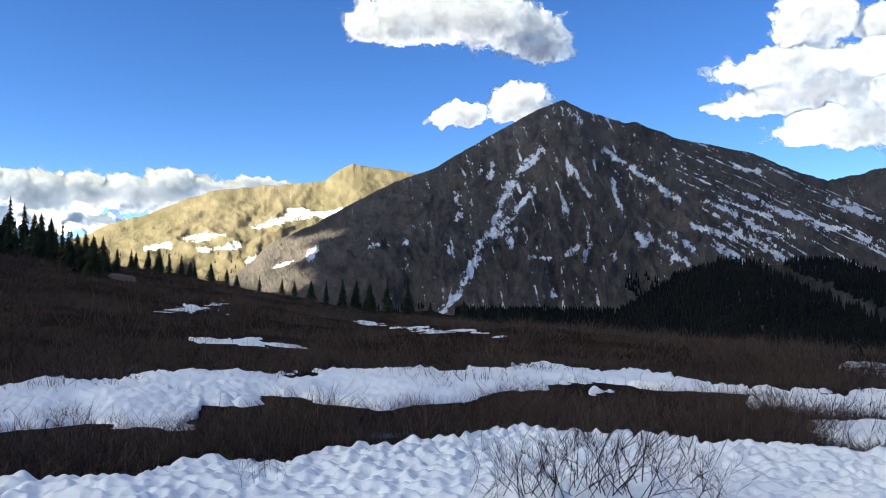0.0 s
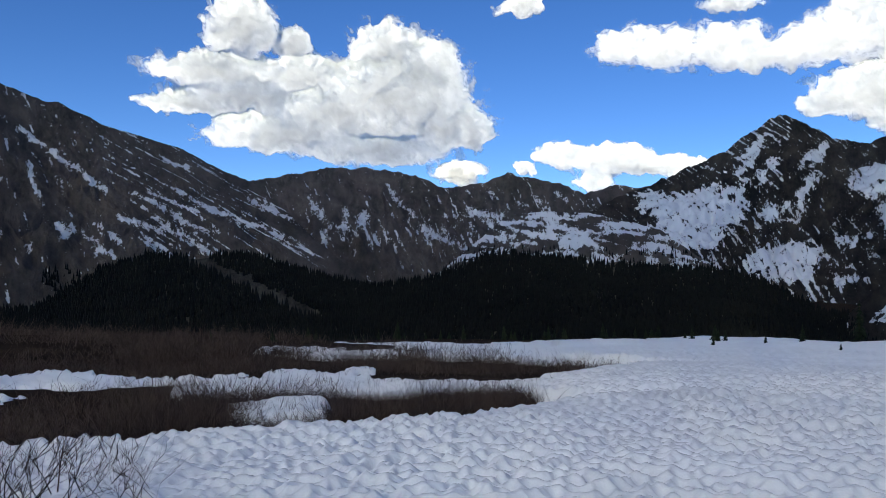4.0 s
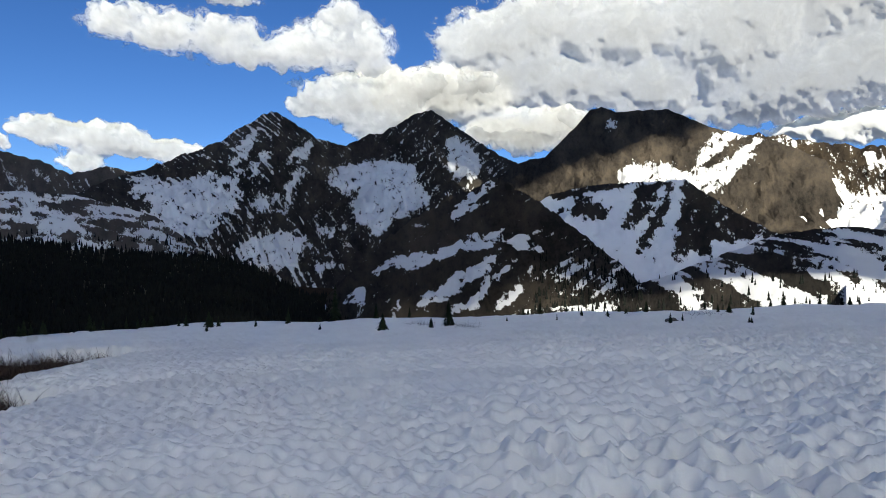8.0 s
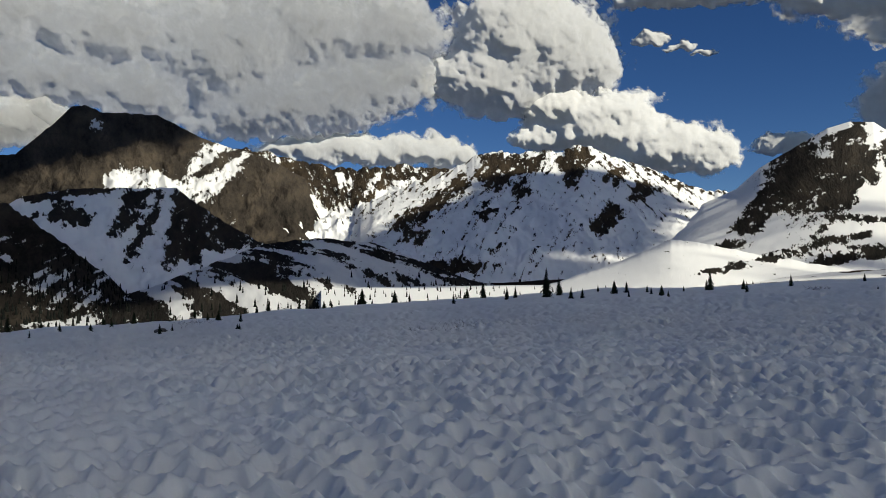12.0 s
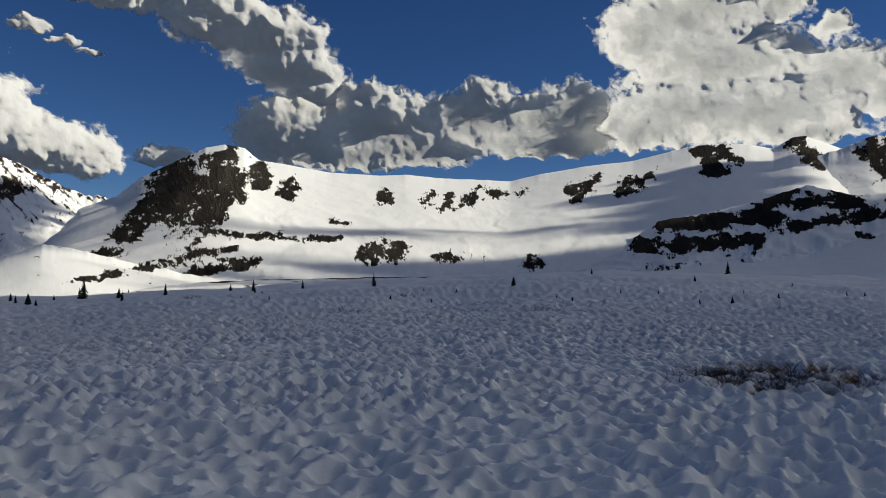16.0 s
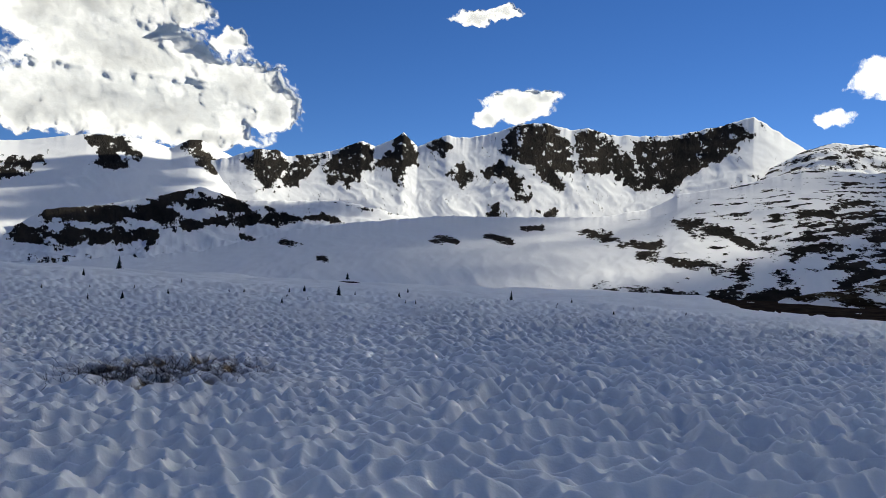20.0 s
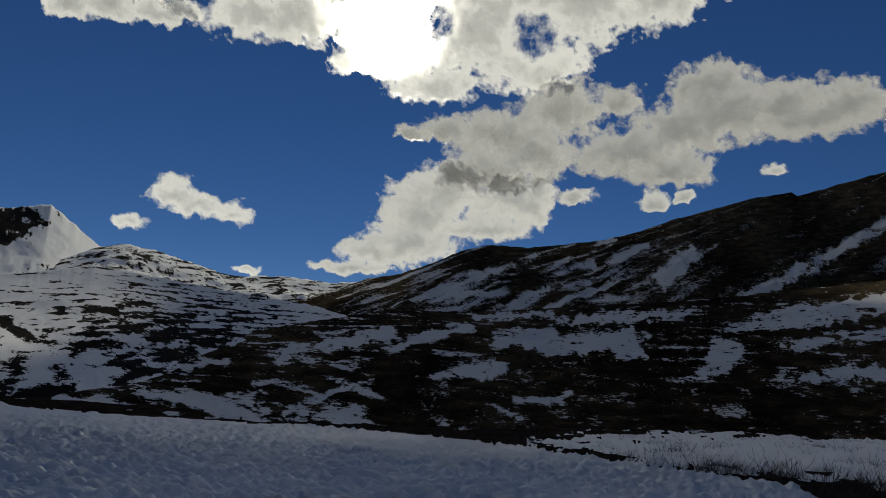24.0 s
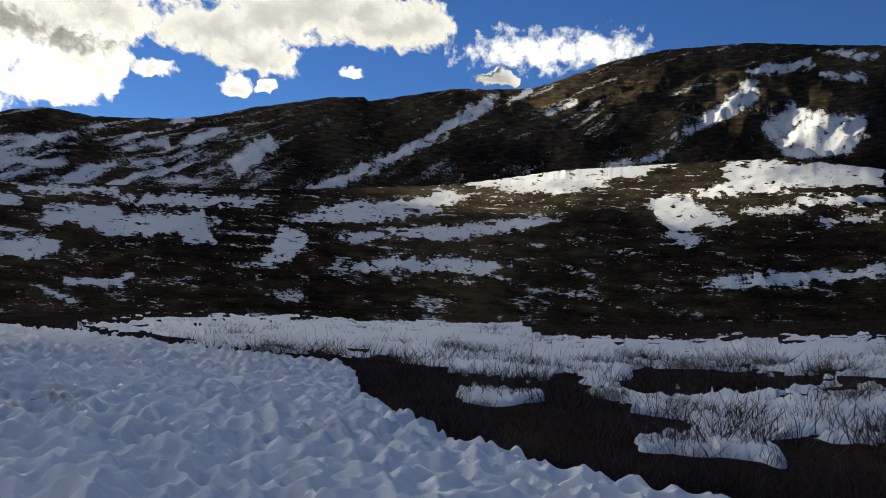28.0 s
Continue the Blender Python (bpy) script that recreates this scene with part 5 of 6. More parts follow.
def cloud(blobs, label="white fair-weather cumulus cloud", holes=(), far=4700.0, step=0.12, seed=0, body=1.0, front_share=0.3, veils=(), whole=0.0, sheet_like=False, relief=1.0, puffs=1.0):
    """A heap of droplets, blobs of (bearing, sight, half width, half height), each billowing towards the valley over a
    flatter base.
    front_share: the share of light its front turns back, brightness put in per heap; whole: how thick it is at least
    between its billows."""
    a0, a1 = min(b[0] - b[2] for b in blobs) - 1.2, max(b[0] + b[2] for b in blobs) + 1.2
    e0, e1 = min(b[1] - b[3] for b in blobs) - 1.0, max(b[1] + b[3] for b in blobs) + 1.2
    az, el = np.meshgrid(np.arange(a0, a1, step), np.arange(e0, e1, step))
    wx, wy = az + 0.5 * fbm(az / 1.3, el / 1.3, seed + 1, 4), el + 0.5 * fbm(az / 1.3, el / 1.3, seed + 2, 4)
    heap, swell = np.zeros(az.shape), np.zeros(az.shape)
    for ba, be, ra, re in blobs:
        low = np.where(wy < be, 0.8, 1.0)
        out = ((wx - ba) / ra) ** 2 + ((wy - be) / (re * low)) ** 2
        heap += np.exp(5 * np.maximum(1 - np.sqrt(out + 1e-6), -3))
        round_ = math.sqrt(min(ra, 2.2 * re) * re) * radians(far) * np.sqrt(np.maximum(1.25 - out, 0)) * (0.8 + 0.2 * np.clip((wy - be) / re, -1, 1))
        swell += np.exp(np.minimum(round_, 600) / 30.0) - 1
    base = np.clip(np.log(heap) / 5, -1, 1)
    domes = [1 - cells(wx / w + 0.2 * k, wy / (0.85 * w), seed + 5 + k) for k, w in enumerate((2.6, 1.15, 0.5))]
    puff = 0.5 * domes[0] + 0.32 * domes[1] + 0.2 * domes[2]
    thick = body * (1.5 * base + 0.8 * (puff - 0.68) + (0.6 if sheet_like else 0.42) * fbm(wx / 1.2, wy / 0.8, seed + 9, 6, 0.62) + 0.16)
    thick = np.where(whole * smooth(base, -0.05, 0.16) > 0.02, np.maximum(thick, whole * smooth(base, -0.05, 0.16)), thick)
    for ha, he, hr in holes:
        thick = thick - 2.2 * np.exp(-((wx - ha) ** 2 + ((wy - he) * 1.3) ** 2) / (hr * hr))
    for ha, he, hr, least in veils:
        thick = thick - np.maximum(thick - least, 0) * np.exp(-(((wx - ha) ** 2 + (wy - he) ** 2) / (hr * hr)) ** 2)
    keep = thick > -0.35
    billows, amp = np.zeros(az.shape), 1.0
    for o in range(5):
        billows = billows + amp * np.abs(perlin(wx / 3.2 * 2.1 ** o + 3.7 * o, wy / 2.6 * 2.1 ** o, seed + 25 + o))
        amp *= 0.36
    solid = smooth(thick, -0.3, 0.6)
    bulge = relief * 30.0 * np.log(1 + swell) + puffs * solid * 42 * billows
    r = far - bulge
    a, e = np.radians(az), np.radians(el)
    verts = np.stack([-np.sin(a) * np.cos(e) * r, np.cos(a) * np.cos(e) * r, EYE + np.sin(e) * r], -1).reshape(-1, 3)
    faces = grid_faces(*az.shape)
    flat = keep.ravel()
    mark = np.where(keep, np.arange(1, keep.size + 1).reshape(keep.shape), 0)
    while True:
        grown = mark.copy()
        for axis in (0, 1):
            for way in (1, -1):
                grown = np.maximum(grown, np.roll(mark, way, axis))
        grown = np.where(keep, grown, 0)
        if (grown == mark).all():
            break
        mark = grown
    faces = faces[flat[faces].all(1)]
    owner = mark.ravel()[faces[:, 0]]
    made = []
    for piece in np.unique(owner):
        own = faces[owner == piece]
        if len(own) < 60:
            continue
        used = np.unique(own)
        back = np.zeros(len(verts), np.int64)
        back[used] = np.arange(len(used))
        ob = new("cloud", mesh_of("cloud", verts[used], back[own], CLOUD, [("thick", thick.ravel()[used]), ("front_share", np.full(len(used), front_share))]))
        made.append(tagged(ob, label if len(own) > 900 else "small scrap of white cloud in blue sky", "cloud", "clouds over the valley"))
    return made


# the broken cloud that hides the sun, and one added overhead out of view to shade meadow and peaks
SHADE_CLOUD = [(-250, 36, 11, 4.6), (-262, 37, 10, 6), (-272, 36, 11, 6), (-284, 33.5, 8, 5), (-286, 41, 10, 6), (-294, 47, 8, 6), (-275, 50, 14, 8), (-250, 56, 16, 7), (-248, 44, 9, 6), (-236, 54, 8, 4), (-218, 53, 10, 5), (-235, 35.5, 8, 5.2), (-223.5, 34.8, 8, 3.2), (-217, 35.6, 4.5, 2.2), (-216.5, 34.0, 4, 1.6), (-224, 49.5, 7, 3), (-247, 49, 13, 6), (-262, 45, 12, 6), (-274.5, 30.2, 2.8, 1.3)]
# some blobs are added or moved to shape the shade on the hills
SUN_CLOUD = [(-232.6, 27.8, 3.8, 2.2), (-236.1, 27.2, 3.4, 1.7), (-239.6, 27.6, 3.8, 2.0), (-244.6, 27.6, 2.6, 2.2), (-243.5, 24.9, 2.0, 1.1), (-248, 26.2, 3.8, 3), (-247, 29.2, 2.8, 1.7), (-248.8, 30.8, 3, 2.2), (-253, 27.8, 5.9, 3.8), (-250, 23.6, 3.4, 1.3),
             (-257.6, 29.8, 5.9, 4.2), (-262.1, 29.6, 5.1, 3.4), (-267.9, 29.6, 3.4, 2.5), (-258.1, 25.4, 3.8, 2.5), (-230.2, 29.2, 1.7, 1.7), (-252, 31.5, 5, 2.5), (-270, 33, 8, 3.5), (-245.6, 32.6, 1.3, 1.0)]
heaps = [CLOUD_PYRAMID, CLOUD_SUMMIT_LEFT, CLOUD_SUMMIT_RIGHT, CLOUD_HORIZON, CLOUD_TOWER, CLOUD_VALLEY, CLOUD_TOP_SMALL, CLOUD_TOP_WISP, CLOUD_LOW, CLOUD_LOW_SMALL, CLOUD_TWIN, CLOUD_GREAT,
         CLOUD_GREAT_RIGHT, CLOUD_CIRQUE, CLOUD_SNOWY, CLOUD_SCRAP, CLOUD_ARCH, CLOUD_BANK, CLOUD_BANK_SMALL, CLOUD_BOWL, CLOUD_CRAG, CLOUD_CRAG_LOW, CLOUD_PASS, CLOUD_PASS_SMALL, CLOUD_PASS_LOW,
         CLOUD_SUNTOWER, CLOUD_SUNBAND, CLOUD_SUN_SCRAP, CLOUD_SUN_SCRAP_LOW, CLOUD_LEFT_SCRAP, CLOUD_SIDE]
# light each heap turns back: its brightness is put in to suit each exposure
FRONT_SHARES = (0.09, 0.09, 0.09, 0.09, 0.07, 0.13, 0.12, 0.13, 0.13, 0.12, 0.09, 0.18, 0.42, 0.42, 0.58, 0.5, 0.58, 0.5, 0.5, 0.38, 0.4, 0.38, 0.3, 0.3, 0.3, 0.42, 0.6, 0.45, 0.45, 0.3, 0.66)
for k, heap in enumerate(heaps):
    size = max(b[2] for b in heap)
    words = "small scrap of white cloud in blue sky" if size < 2.2 else ("large grey-based cumulus cloud with white crown" if size > 5 else "white cumulus cloud above the mountain crest")
    cloud(heap, words, far=4800.0 - 12 * (k % 6), seed=300 + 10 * k, step=0.12 if size > 2.2 else 0.08, front_share=FRONT_SHARES[k],
          body=0.6 if k in (5, 7, 22, 23, 24) else (0.75 if 25 <= k <= 28 else 1.0), whole=0.0 if k in (5, 7) or 22 <= k <= 28 else 0.6, relief=0.25 if 22 <= k <= 29 else (0.7 if 11 <= k <= 15 else (0.4 if k <= 21 and k > 15 else 1.0)), puffs=0.25 if 22 <= k <= 29 else 1.0)
cloud(CIRRUS_SIDE, "thin veil of high streaky cloud", seed=720, body=0.2, relief=0.2, puffs=0.2)
# hole and veils are set so that sun reaches the bowl, rise and slope
cloud(SUN_CLOUD, "bright ragged cumulus cloud hiding the sun", far=4600, seed=730, step=0.18, body=0.8, sheet_like=True, relief=0.1, puffs=0.1, holes=[(-241, 31.0, 1.6)], veils=[(-231.4, 28.7, 2.5, -0.03), (-242.6, 26.7, 1.1, 0.17), (-243.8, 27.2, 1.0, 0.17), (-250.3, 28.0, 1.5, 0.0), (-258, 27.4, 2.4, 0.06)])
# added only to cast shade; its holes leave chosen slopes in sun
cloud(SHADE_CLOUD, "broad grey cloud added out of view to shade meadow and peaks", far=4500, seed=740, step=0.35, body=1.8, sheet_like=True, relief=0.25, puffs=0.25, holes=[(-222.0, 42.6, 3.5), (-241, 31.0, 1.6)])


# ---- snow strips and stream in the willows ----
STRIPS = []


def snow_strip(name, near, far, label, seed, thick=0.3, wob=0.5, gaps=0.0):
    """Old snow between two lines of (bearing, sight), lying among the willows."""
    STRIPS.append((near, far))
    a0, a1 = max(min(p[0] for p in near), min(p[0] for p in far)), min(max(p[0] for p in near), max(p[0] for p in far))
    lo, hi = min(p[1] for p in near) - 0.7, max(p[1] for p in far) + 0.5
    el = np.arange(lo, min(hi, -0.6), 0.06 if lo < -4 else 0.035)
    r = 2.15 / np.tan(np.radians(-el))
    az, r = np.meshgrid(np.arange(a0 - 0.5, a1 + 0.5, 0.18), r)
    x, y = -np.sin(np.radians(az)) * r, np.cos(np.radians(az)) * r
    base = ground_height(az, r)
    s = sight(az, r, base + 0.15)
    w = wob * fbm(x / 2.0, y / 2.0, seed, 5, 0.6)
    inside = np.minimum(np.minimum(s - along(az, near), along(az, far) - s) + w * 0.7, np.minimum(az - a0, a1 - az) * 0.35 + w - 0.1)
    inside = inside - gaps * np.maximum(fbm(x / 3.5, y / 3.5, seed + 8, 4), 0)
    metres = np.radians(inside) * r * r / 2.1
    depth = -0.25 + (0.6 * thick + 0.25) * smooth(metres, -0.2, 0.45) + 0.15 * fbm(x / 1.3, y / 1.3, seed + 3, 4)
    z = base + depth + np.where(depth > 0, suncups(x, y, r), 0) * 0.6 * smooth(depth, 0, 0.07)
    ob = sheet(name, az, r, z, SNOW, [("dirt", np.zeros_like(r))])
    return tagged(ob, label, "snow patch", "snow strips among the willows")


snow_strip("snow_strip", [(45, -10.2), (24.2, -9.71), (21.0, -10.16), (17.5, -10.12), (17.1, -8.69), (10.1, -8.39), (3.7, -9.12), (-2.7, -8.62), (-4.6, -7.8), (-10.5, -7.45), (-20.6, -7.24), (-26.3, -7.94), (-35.5, -7.66)],
           [(45, -7.2), (24.3, -6.59), (19.3, -6.48), (10.1, -6.61), (2.1, -6.34), (-4.6, -6.15), (-8.8, -5.83), (-14.6, -6.22), (-20.6, -6.57), (-26.3, -6.71), (-35.5, -6.59)], "long white snow strip among dark willows", 61, 0.22, 0.9, 0.8)
snow_strip("snow_strip", [(-24.6, -10.3), (-33.5, -10.5)], [(-24.6, -9.0), (-33.5, -9.0)], "lump of old snow at the field's edge", 63, 0.5, 0.3)
snow_strip("snow_strip", [(18, -4.6), (10, -4.9)], [(18, -4.2), (10, -4.3)], "small snow patch on the willow hillside", 65, 0.08, 0.7, 0.6)
snow_strip("snow_strip", [(21, -2.4), (16, -2.3)], [(21, -1.9), (16, -1.8)], "small snow patch on the willow hillside", 66, 0.08, 0.7, 0.6)
snow_strip("snow_strip", [(6.5, -3.2), (0, -4.0), (-5, -4.1)], [(6.5, -2.9), (0, -3.6), (-5, -3.75)], "thin snow line below the conifers", 67, 0.08, 0.7, 0.6)
snow_strip("snow_strip", [(-277.2, -0.33), (-290.2, 0.16), (-300.2, 0.83), (-313.1, 0.99), (-317, 0.99)], [(-277.2, -0.08), (-290.2, 0.58), (-300.2, 1.35), (-313.1, 1.5), (-317, 1.5)],
           "far snow band at the foot of the slope", 68, 0.1, 0.2, 0.3)
snow_strip("snow_strip", [(-258.4, -2.17), (-269.6, -3.24), (-277.4, -3.35), (-284.1, -4.29), (-292.4, -4.25), (-294.8, -5.19), (-298.0, -3.1), (-304.0, -2.97), (-313.1, -2.65), (-317, -2.65)], [(-258.3, -1.72), (-267.5, -0.82), (-275.6, -0.45), (-288.1, 0.02), (-290.2, -1.08), (-296.3, -1.3), (-313.1, -0.06), (-317, -0.06)],
           "broad suncupped snow patch between willows", 69, 0.15, 1.0, 1.3)
snow_strip("snow_strip", [(-293.6, -5.19), (-298.4, -6.12), (-304.1, -7.54), (-313.1, -6.9), (-317, -6.9)], [(-293.6, -4.46), (-298.4, -4.78), (-304.0, -4.13), (-313.1, -3.44), (-317, -3.44)],
           "snow strip beyond the stream", 70, 0.15, 1.0, 1.1)
snow_strip("snow_strip", [(-284.2, -6.21), (-287.5, -6.44), (-291.8, -5.78)], [(-284.2, -5.56), (-285.8, -5.15), (-288.3, -5.38), (-291.8, -5.18)],
           "small lump of snow in the willows", 71, 0.2, 0.3, 0.2)
snow_strip("snow_strip", [(-296.9, -8.78), (-303.7, -8.51), (-305.9, -8.65), (-308.0, -9.31)], [(-296.9, -8.04), (-301.5, -7.07), (-304.1, -7.32), (-306.6, -7.66), (-308.0, -8.38)],
           "small lump of snow in the willows", 72, 0.2, 0.3, 0.2)

w_az, w_r = np.meshgrid(np.arange(-30, 22, 0.5), np.linspace(10.2, 12.0, 30))
stream = sheet("stream", w_az, w_r + 0.6 * fbm(w_az / 9, w_az * 0, 75, 3), ground_height(w_az, w_r) * 0 - 0.80 + 0.01 * w_r * 0, WATER)
tagged(stream, "dark narrow meltwater stream through the willows", "stream", kind="structure")


# ---- trees ----
def spot(az, el, lift=0.0):
    """Where the line of sight at that bearing and angle meets the ground."""
    r = np.geomspace(5, 190, 500)
    g = sight(az, r, ground_at(float(az), r) + lift)
    hit = np.nonzero(g >= el)[0]
    k = hit[0] if len(hit) else int(np.argmax(g))
    return float(r[k]), Vector((-math.sin(radians(az)) * r[k], math.cos(radians(az)) * r[k], float(ground_at(float(az), r[k])) - 0.05 + lift))


def crown_mesh(seed, tiers=13, spread=0.21):
    """A spruce crown one metre tall: tiers of drooping, ragged boughs."""
    rng = np.random.default_rng(seed)
    verts, faces = [], []
    for k in range(tiers):
        f = k / (tiers - 1)
        z0 = 0.10 + 0.86 * f ** 0.92
        rad = spread * (1 - f) ** 0.75 * rng.uniform(0.78, 1.12) + 0.012
        n = 11 if f < 0.6 else 7
        for j in range(n):
            if rng.random() < 0.10:
                continue
            a = 2 * math.pi * (j + rng.uniform(-0.35, 0.35) + 0.5 * (k % 2)) / n
            reach, droop, half = rad * rng.uniform(0.65, 1.2), rng.uniform(0.3, 0.6), rng.uniform(0.20, 0.34)
            b = len(verts)
            c, s_ = math.cos(a), math.sin(a)
            for t_, w_, up in ((0.0, 0.10, 0.035), (0.55, 1.0, 0.012), (1.0, 0.15, 0.0)):
                q = reach * t_
                w = half * reach * w_
                zz = z0 + up - droop * q * t_
                verts.append((c * q - s_ * w, s_ * q + c * w, zz - 0.01))
                verts.append((c * q, s_ * q, zz + 0.018 * (1 - t_)))
                verts.append((c * q + s_ * w, s_ * q - c * w, zz - 0.01))
            for m in (0, 3):
                faces += [(b + m, b + m + 1, b + m + 4, b + m + 3), (b + m + 1, b + m + 2, b + m + 5, b + m + 4)]
    b = len(verts)
    verts += [(0.02, 0, 0.9), (-0.01, 0.017, 0.9), (-0.01, -0.017, 0.9), (0, 0, 1.0)]
    faces += [(b, b + 1, b + 3, b + 3), (b + 1, b + 2, b + 3, b + 3), (b + 2, b, b + 3, b + 3)]
    return verts, [f for f in faces if len(set(f)) == 4]


def trunk_mesh():
    verts, faces = [], []
    for k, (z, r) in enumerate(((-0.06, 0.030), (0.1, 0.022), (0.5, 0.013), (0.95, 0.004))):
        for j in range(7):
            verts.append((r * math.cos(j * 2 * math.pi / 7), r * math.sin(j * 2 * math.pi / 7), z))
            if k:
                faces.append(((k - 1) * 7 + j, (k - 1) * 7 + (j + 1) % 7, k * 7 + (j + 1) % 7, k * 7 + j))
    return verts, faces


TRUNK = mesh_of("trunk", *trunk_mesh(), BARK)
CROWNS = [mesh_of("crown", *crown_mesh(900 + i, 12 + i % 4, (0.19, 0.23, 0.27, 0.34)[i % 4]), NEEDLES, shade=False) for i in range(8)]


def conifer(place, height, k, label, group):
    tree = new("conifer")
    tree.empty_display_size = 0.2
    tree.matrix_basis = pose(*place, 0, 0, (k * 77) % 360) @ Matrix.Diagonal((height, height, height, 1))
    new("trunk", TRUNK).parent = tree
    new("crown", CROWNS[k % 8]).parent = tree
    return tagged(tree, label, "tree", group)


# bearing, sight of the foot, height in degrees
HILL_TREES = [(29.5, 1.6, 2.9), (28.7, 1.5, 2.6), (27.7, 1.3, 2.4), (27.1, 1.2, 2.2), (26.4, 0.9, 2.1), (25.9, 0.6, 2.1), (25.0, 0.2, 2.3), (24.5, 0.3, 1.7), (23.6, 0.1, 1.5), (22.1, 0.3, 1.3), (21.0, 0.3, 1.3), (20.3, 0.2, 1.5), (19.6, 0.1, 1.3), (18.8, 0, 1.3), (17.9, -0.1, 0.9), (16.8, -0.1, 1.2)]
HILL_TREES_LOWER = [(15.7, -0.4, 1.05), (15.0, -0.4, 0.8), (13.4, -0.8, 1.05), (11.8, -1.0, 1.05), (10.9, -1.0, 1.0), (9.7, -1.0, 1.3), (8.6, -1.2, 1.5), (7.4, -1.5, 1.9), (6.4, -1.6, 1.9), (5.4, -1.7, 1.9), (4.1, -2.2, 2.3), (2.6, -2.7, 2.2), (0.9, -2.6, 1.05), (-1.6, -2.7, 1.3), (-2.8, -3.3, 1.2), (-4.3, -3.5, 1.6), (21.8, 0.4, 1.05), (25.5, 0.6, 1.9), (28.2, 1.4, 2.0), (26.8, 1.0, 1.8), (23.0, 0.2, 1.4), (18.2, 0, 1.0)]
EDGE_TREES = [(-69.4, -3.85, 1.8), (-72.4, -3.9, 0.85), (-77.8, -4.4, 1.3), (-72.9, -4.8, 1.0), (-66.0, -4.25, 0.95), (-60.3, -4.65, 0.5), (-68.3, -4.7, 0.4), (-76.5, -4.6, 0.6), (-84.6, -3.3, 0.85), (-87.6, -3.75, 0.55), (-92.2, -3.0, 0.6), (-90.3, -3.1, 0.4), (-96.2, -2.4, 0.6), (-36.2, -4.1, 0.6), (-24.2, -4.6, 0.5), (-48.5, -4.5, 0.5), (-35.1, -4.8, 0.5), (-40.8, -4.65, 0.55), (-37.6, -4.3, 0.95), (-28.5, -4.7, 0.6), (-55, -4.3, 0.6)]
FAR_TREES = [(-121.8, -2, 1.5), (-117.1, -2, 0.85), (-108.1, -2.1, 0.85), (-114.9, -2.4, 0.65), (-133.3, -1.6, 1.05), (-124.4, -2.1, 0.55), (-105.3, -2, 0.4), (-111.6, -2.1, 0.5), (-115.9, -2, 0.6), (-122.7, -1.9, 0.95), (-126.7, -1.7, 0.5), (-102, -2.2, 0.4), (-119.5, -2.0, 0.6), (-129, -1.7, 0.4), (-135.5, -1.5, 0.5)]
SNOW_TREES = [(-153.2, -0.6, 0.75), (-144.5, -1.0, 0.6), (-142.9, -1.0, 0.4), (-163.6, -0.5, 0.55), (-148.0, -0.8, 0.5), (-178.7, 0.95, 0.6), (-193.9, -0.9, 0.55), (-191.4, -0.7, 0.35), (-169.3, 0.45, 0.35), (-206.7, -1.0, 0.6), (-176.5, 0, 0.35), (-194.5, 1.2, 0.35), (-182.8, -0.3, 0.25), (-138.5, -1.3, 0.6), (-199, -0.6, 0.3)]
tree_rng = random.Random(19)
HILL_TREES += [(a, float(along(a, ((23, 0.1), (25, 0.2), (27, 1.0), (29.5, 1.5), (33, 2.0)))) - tree_rng.uniform(0, 0.5), tree_rng.uniform(1.3, 2.6)) for a in (tree_rng.uniform(23.5, 32.5) for _ in range(30))]
EDGE_TREES += [(tree_rng.uniform(-66, -30), tree_rng.uniform(-4.5, -4.0), tree_rng.uniform(0.3, 0.8)) for _ in range(32)]
EDGE_TREES += [(tree_rng.uniform(-100, -66), tree_rng.uniform(-4.2, -2.9), tree_rng.uniform(0.2, 0.6)) for _ in range(16)]
FAR_TREES += [(tree_rng.uniform(-137, -100), tree_rng.uniform(-2.2, -1.6), tree_rng.uniform(0.25, 0.7)) for _ in range(24)]
SNOW_TREES += [(tree_rng.uniform(-222, -140), tree_rng.uniform(-1.9, -0.8), tree_rng.uniform(0.12, 0.3)) for _ in range(34)]
count = 0
for table, words, group in ((HILL_TREES, "dark green spruce on the willow hillside", "conifers on the hillside"), (HILL_TREES_LOWER, "dark green spruce below the hillside", "conifers on the hillside"),
                            (EDGE_TREES, "stunted green conifer in the snow at the meadow edge", "conifers at the meadow edge"), (FAR_TREES, "dark conifer against bright snow", "conifers at the meadow edge"),
                            (SNOW_TREES, "tiny dwarf conifer standing in snow", "dwarf conifers in the snow")):
    for az, el, high in table:
        r, place = spot(az, el, 0.0 if az > -48 else 0.55)
        high *= 1.2 if az > -6 else 1.5
        conifer(place, max(0.35, r * math.tan(radians(high))), count, words, group)
        count += 1


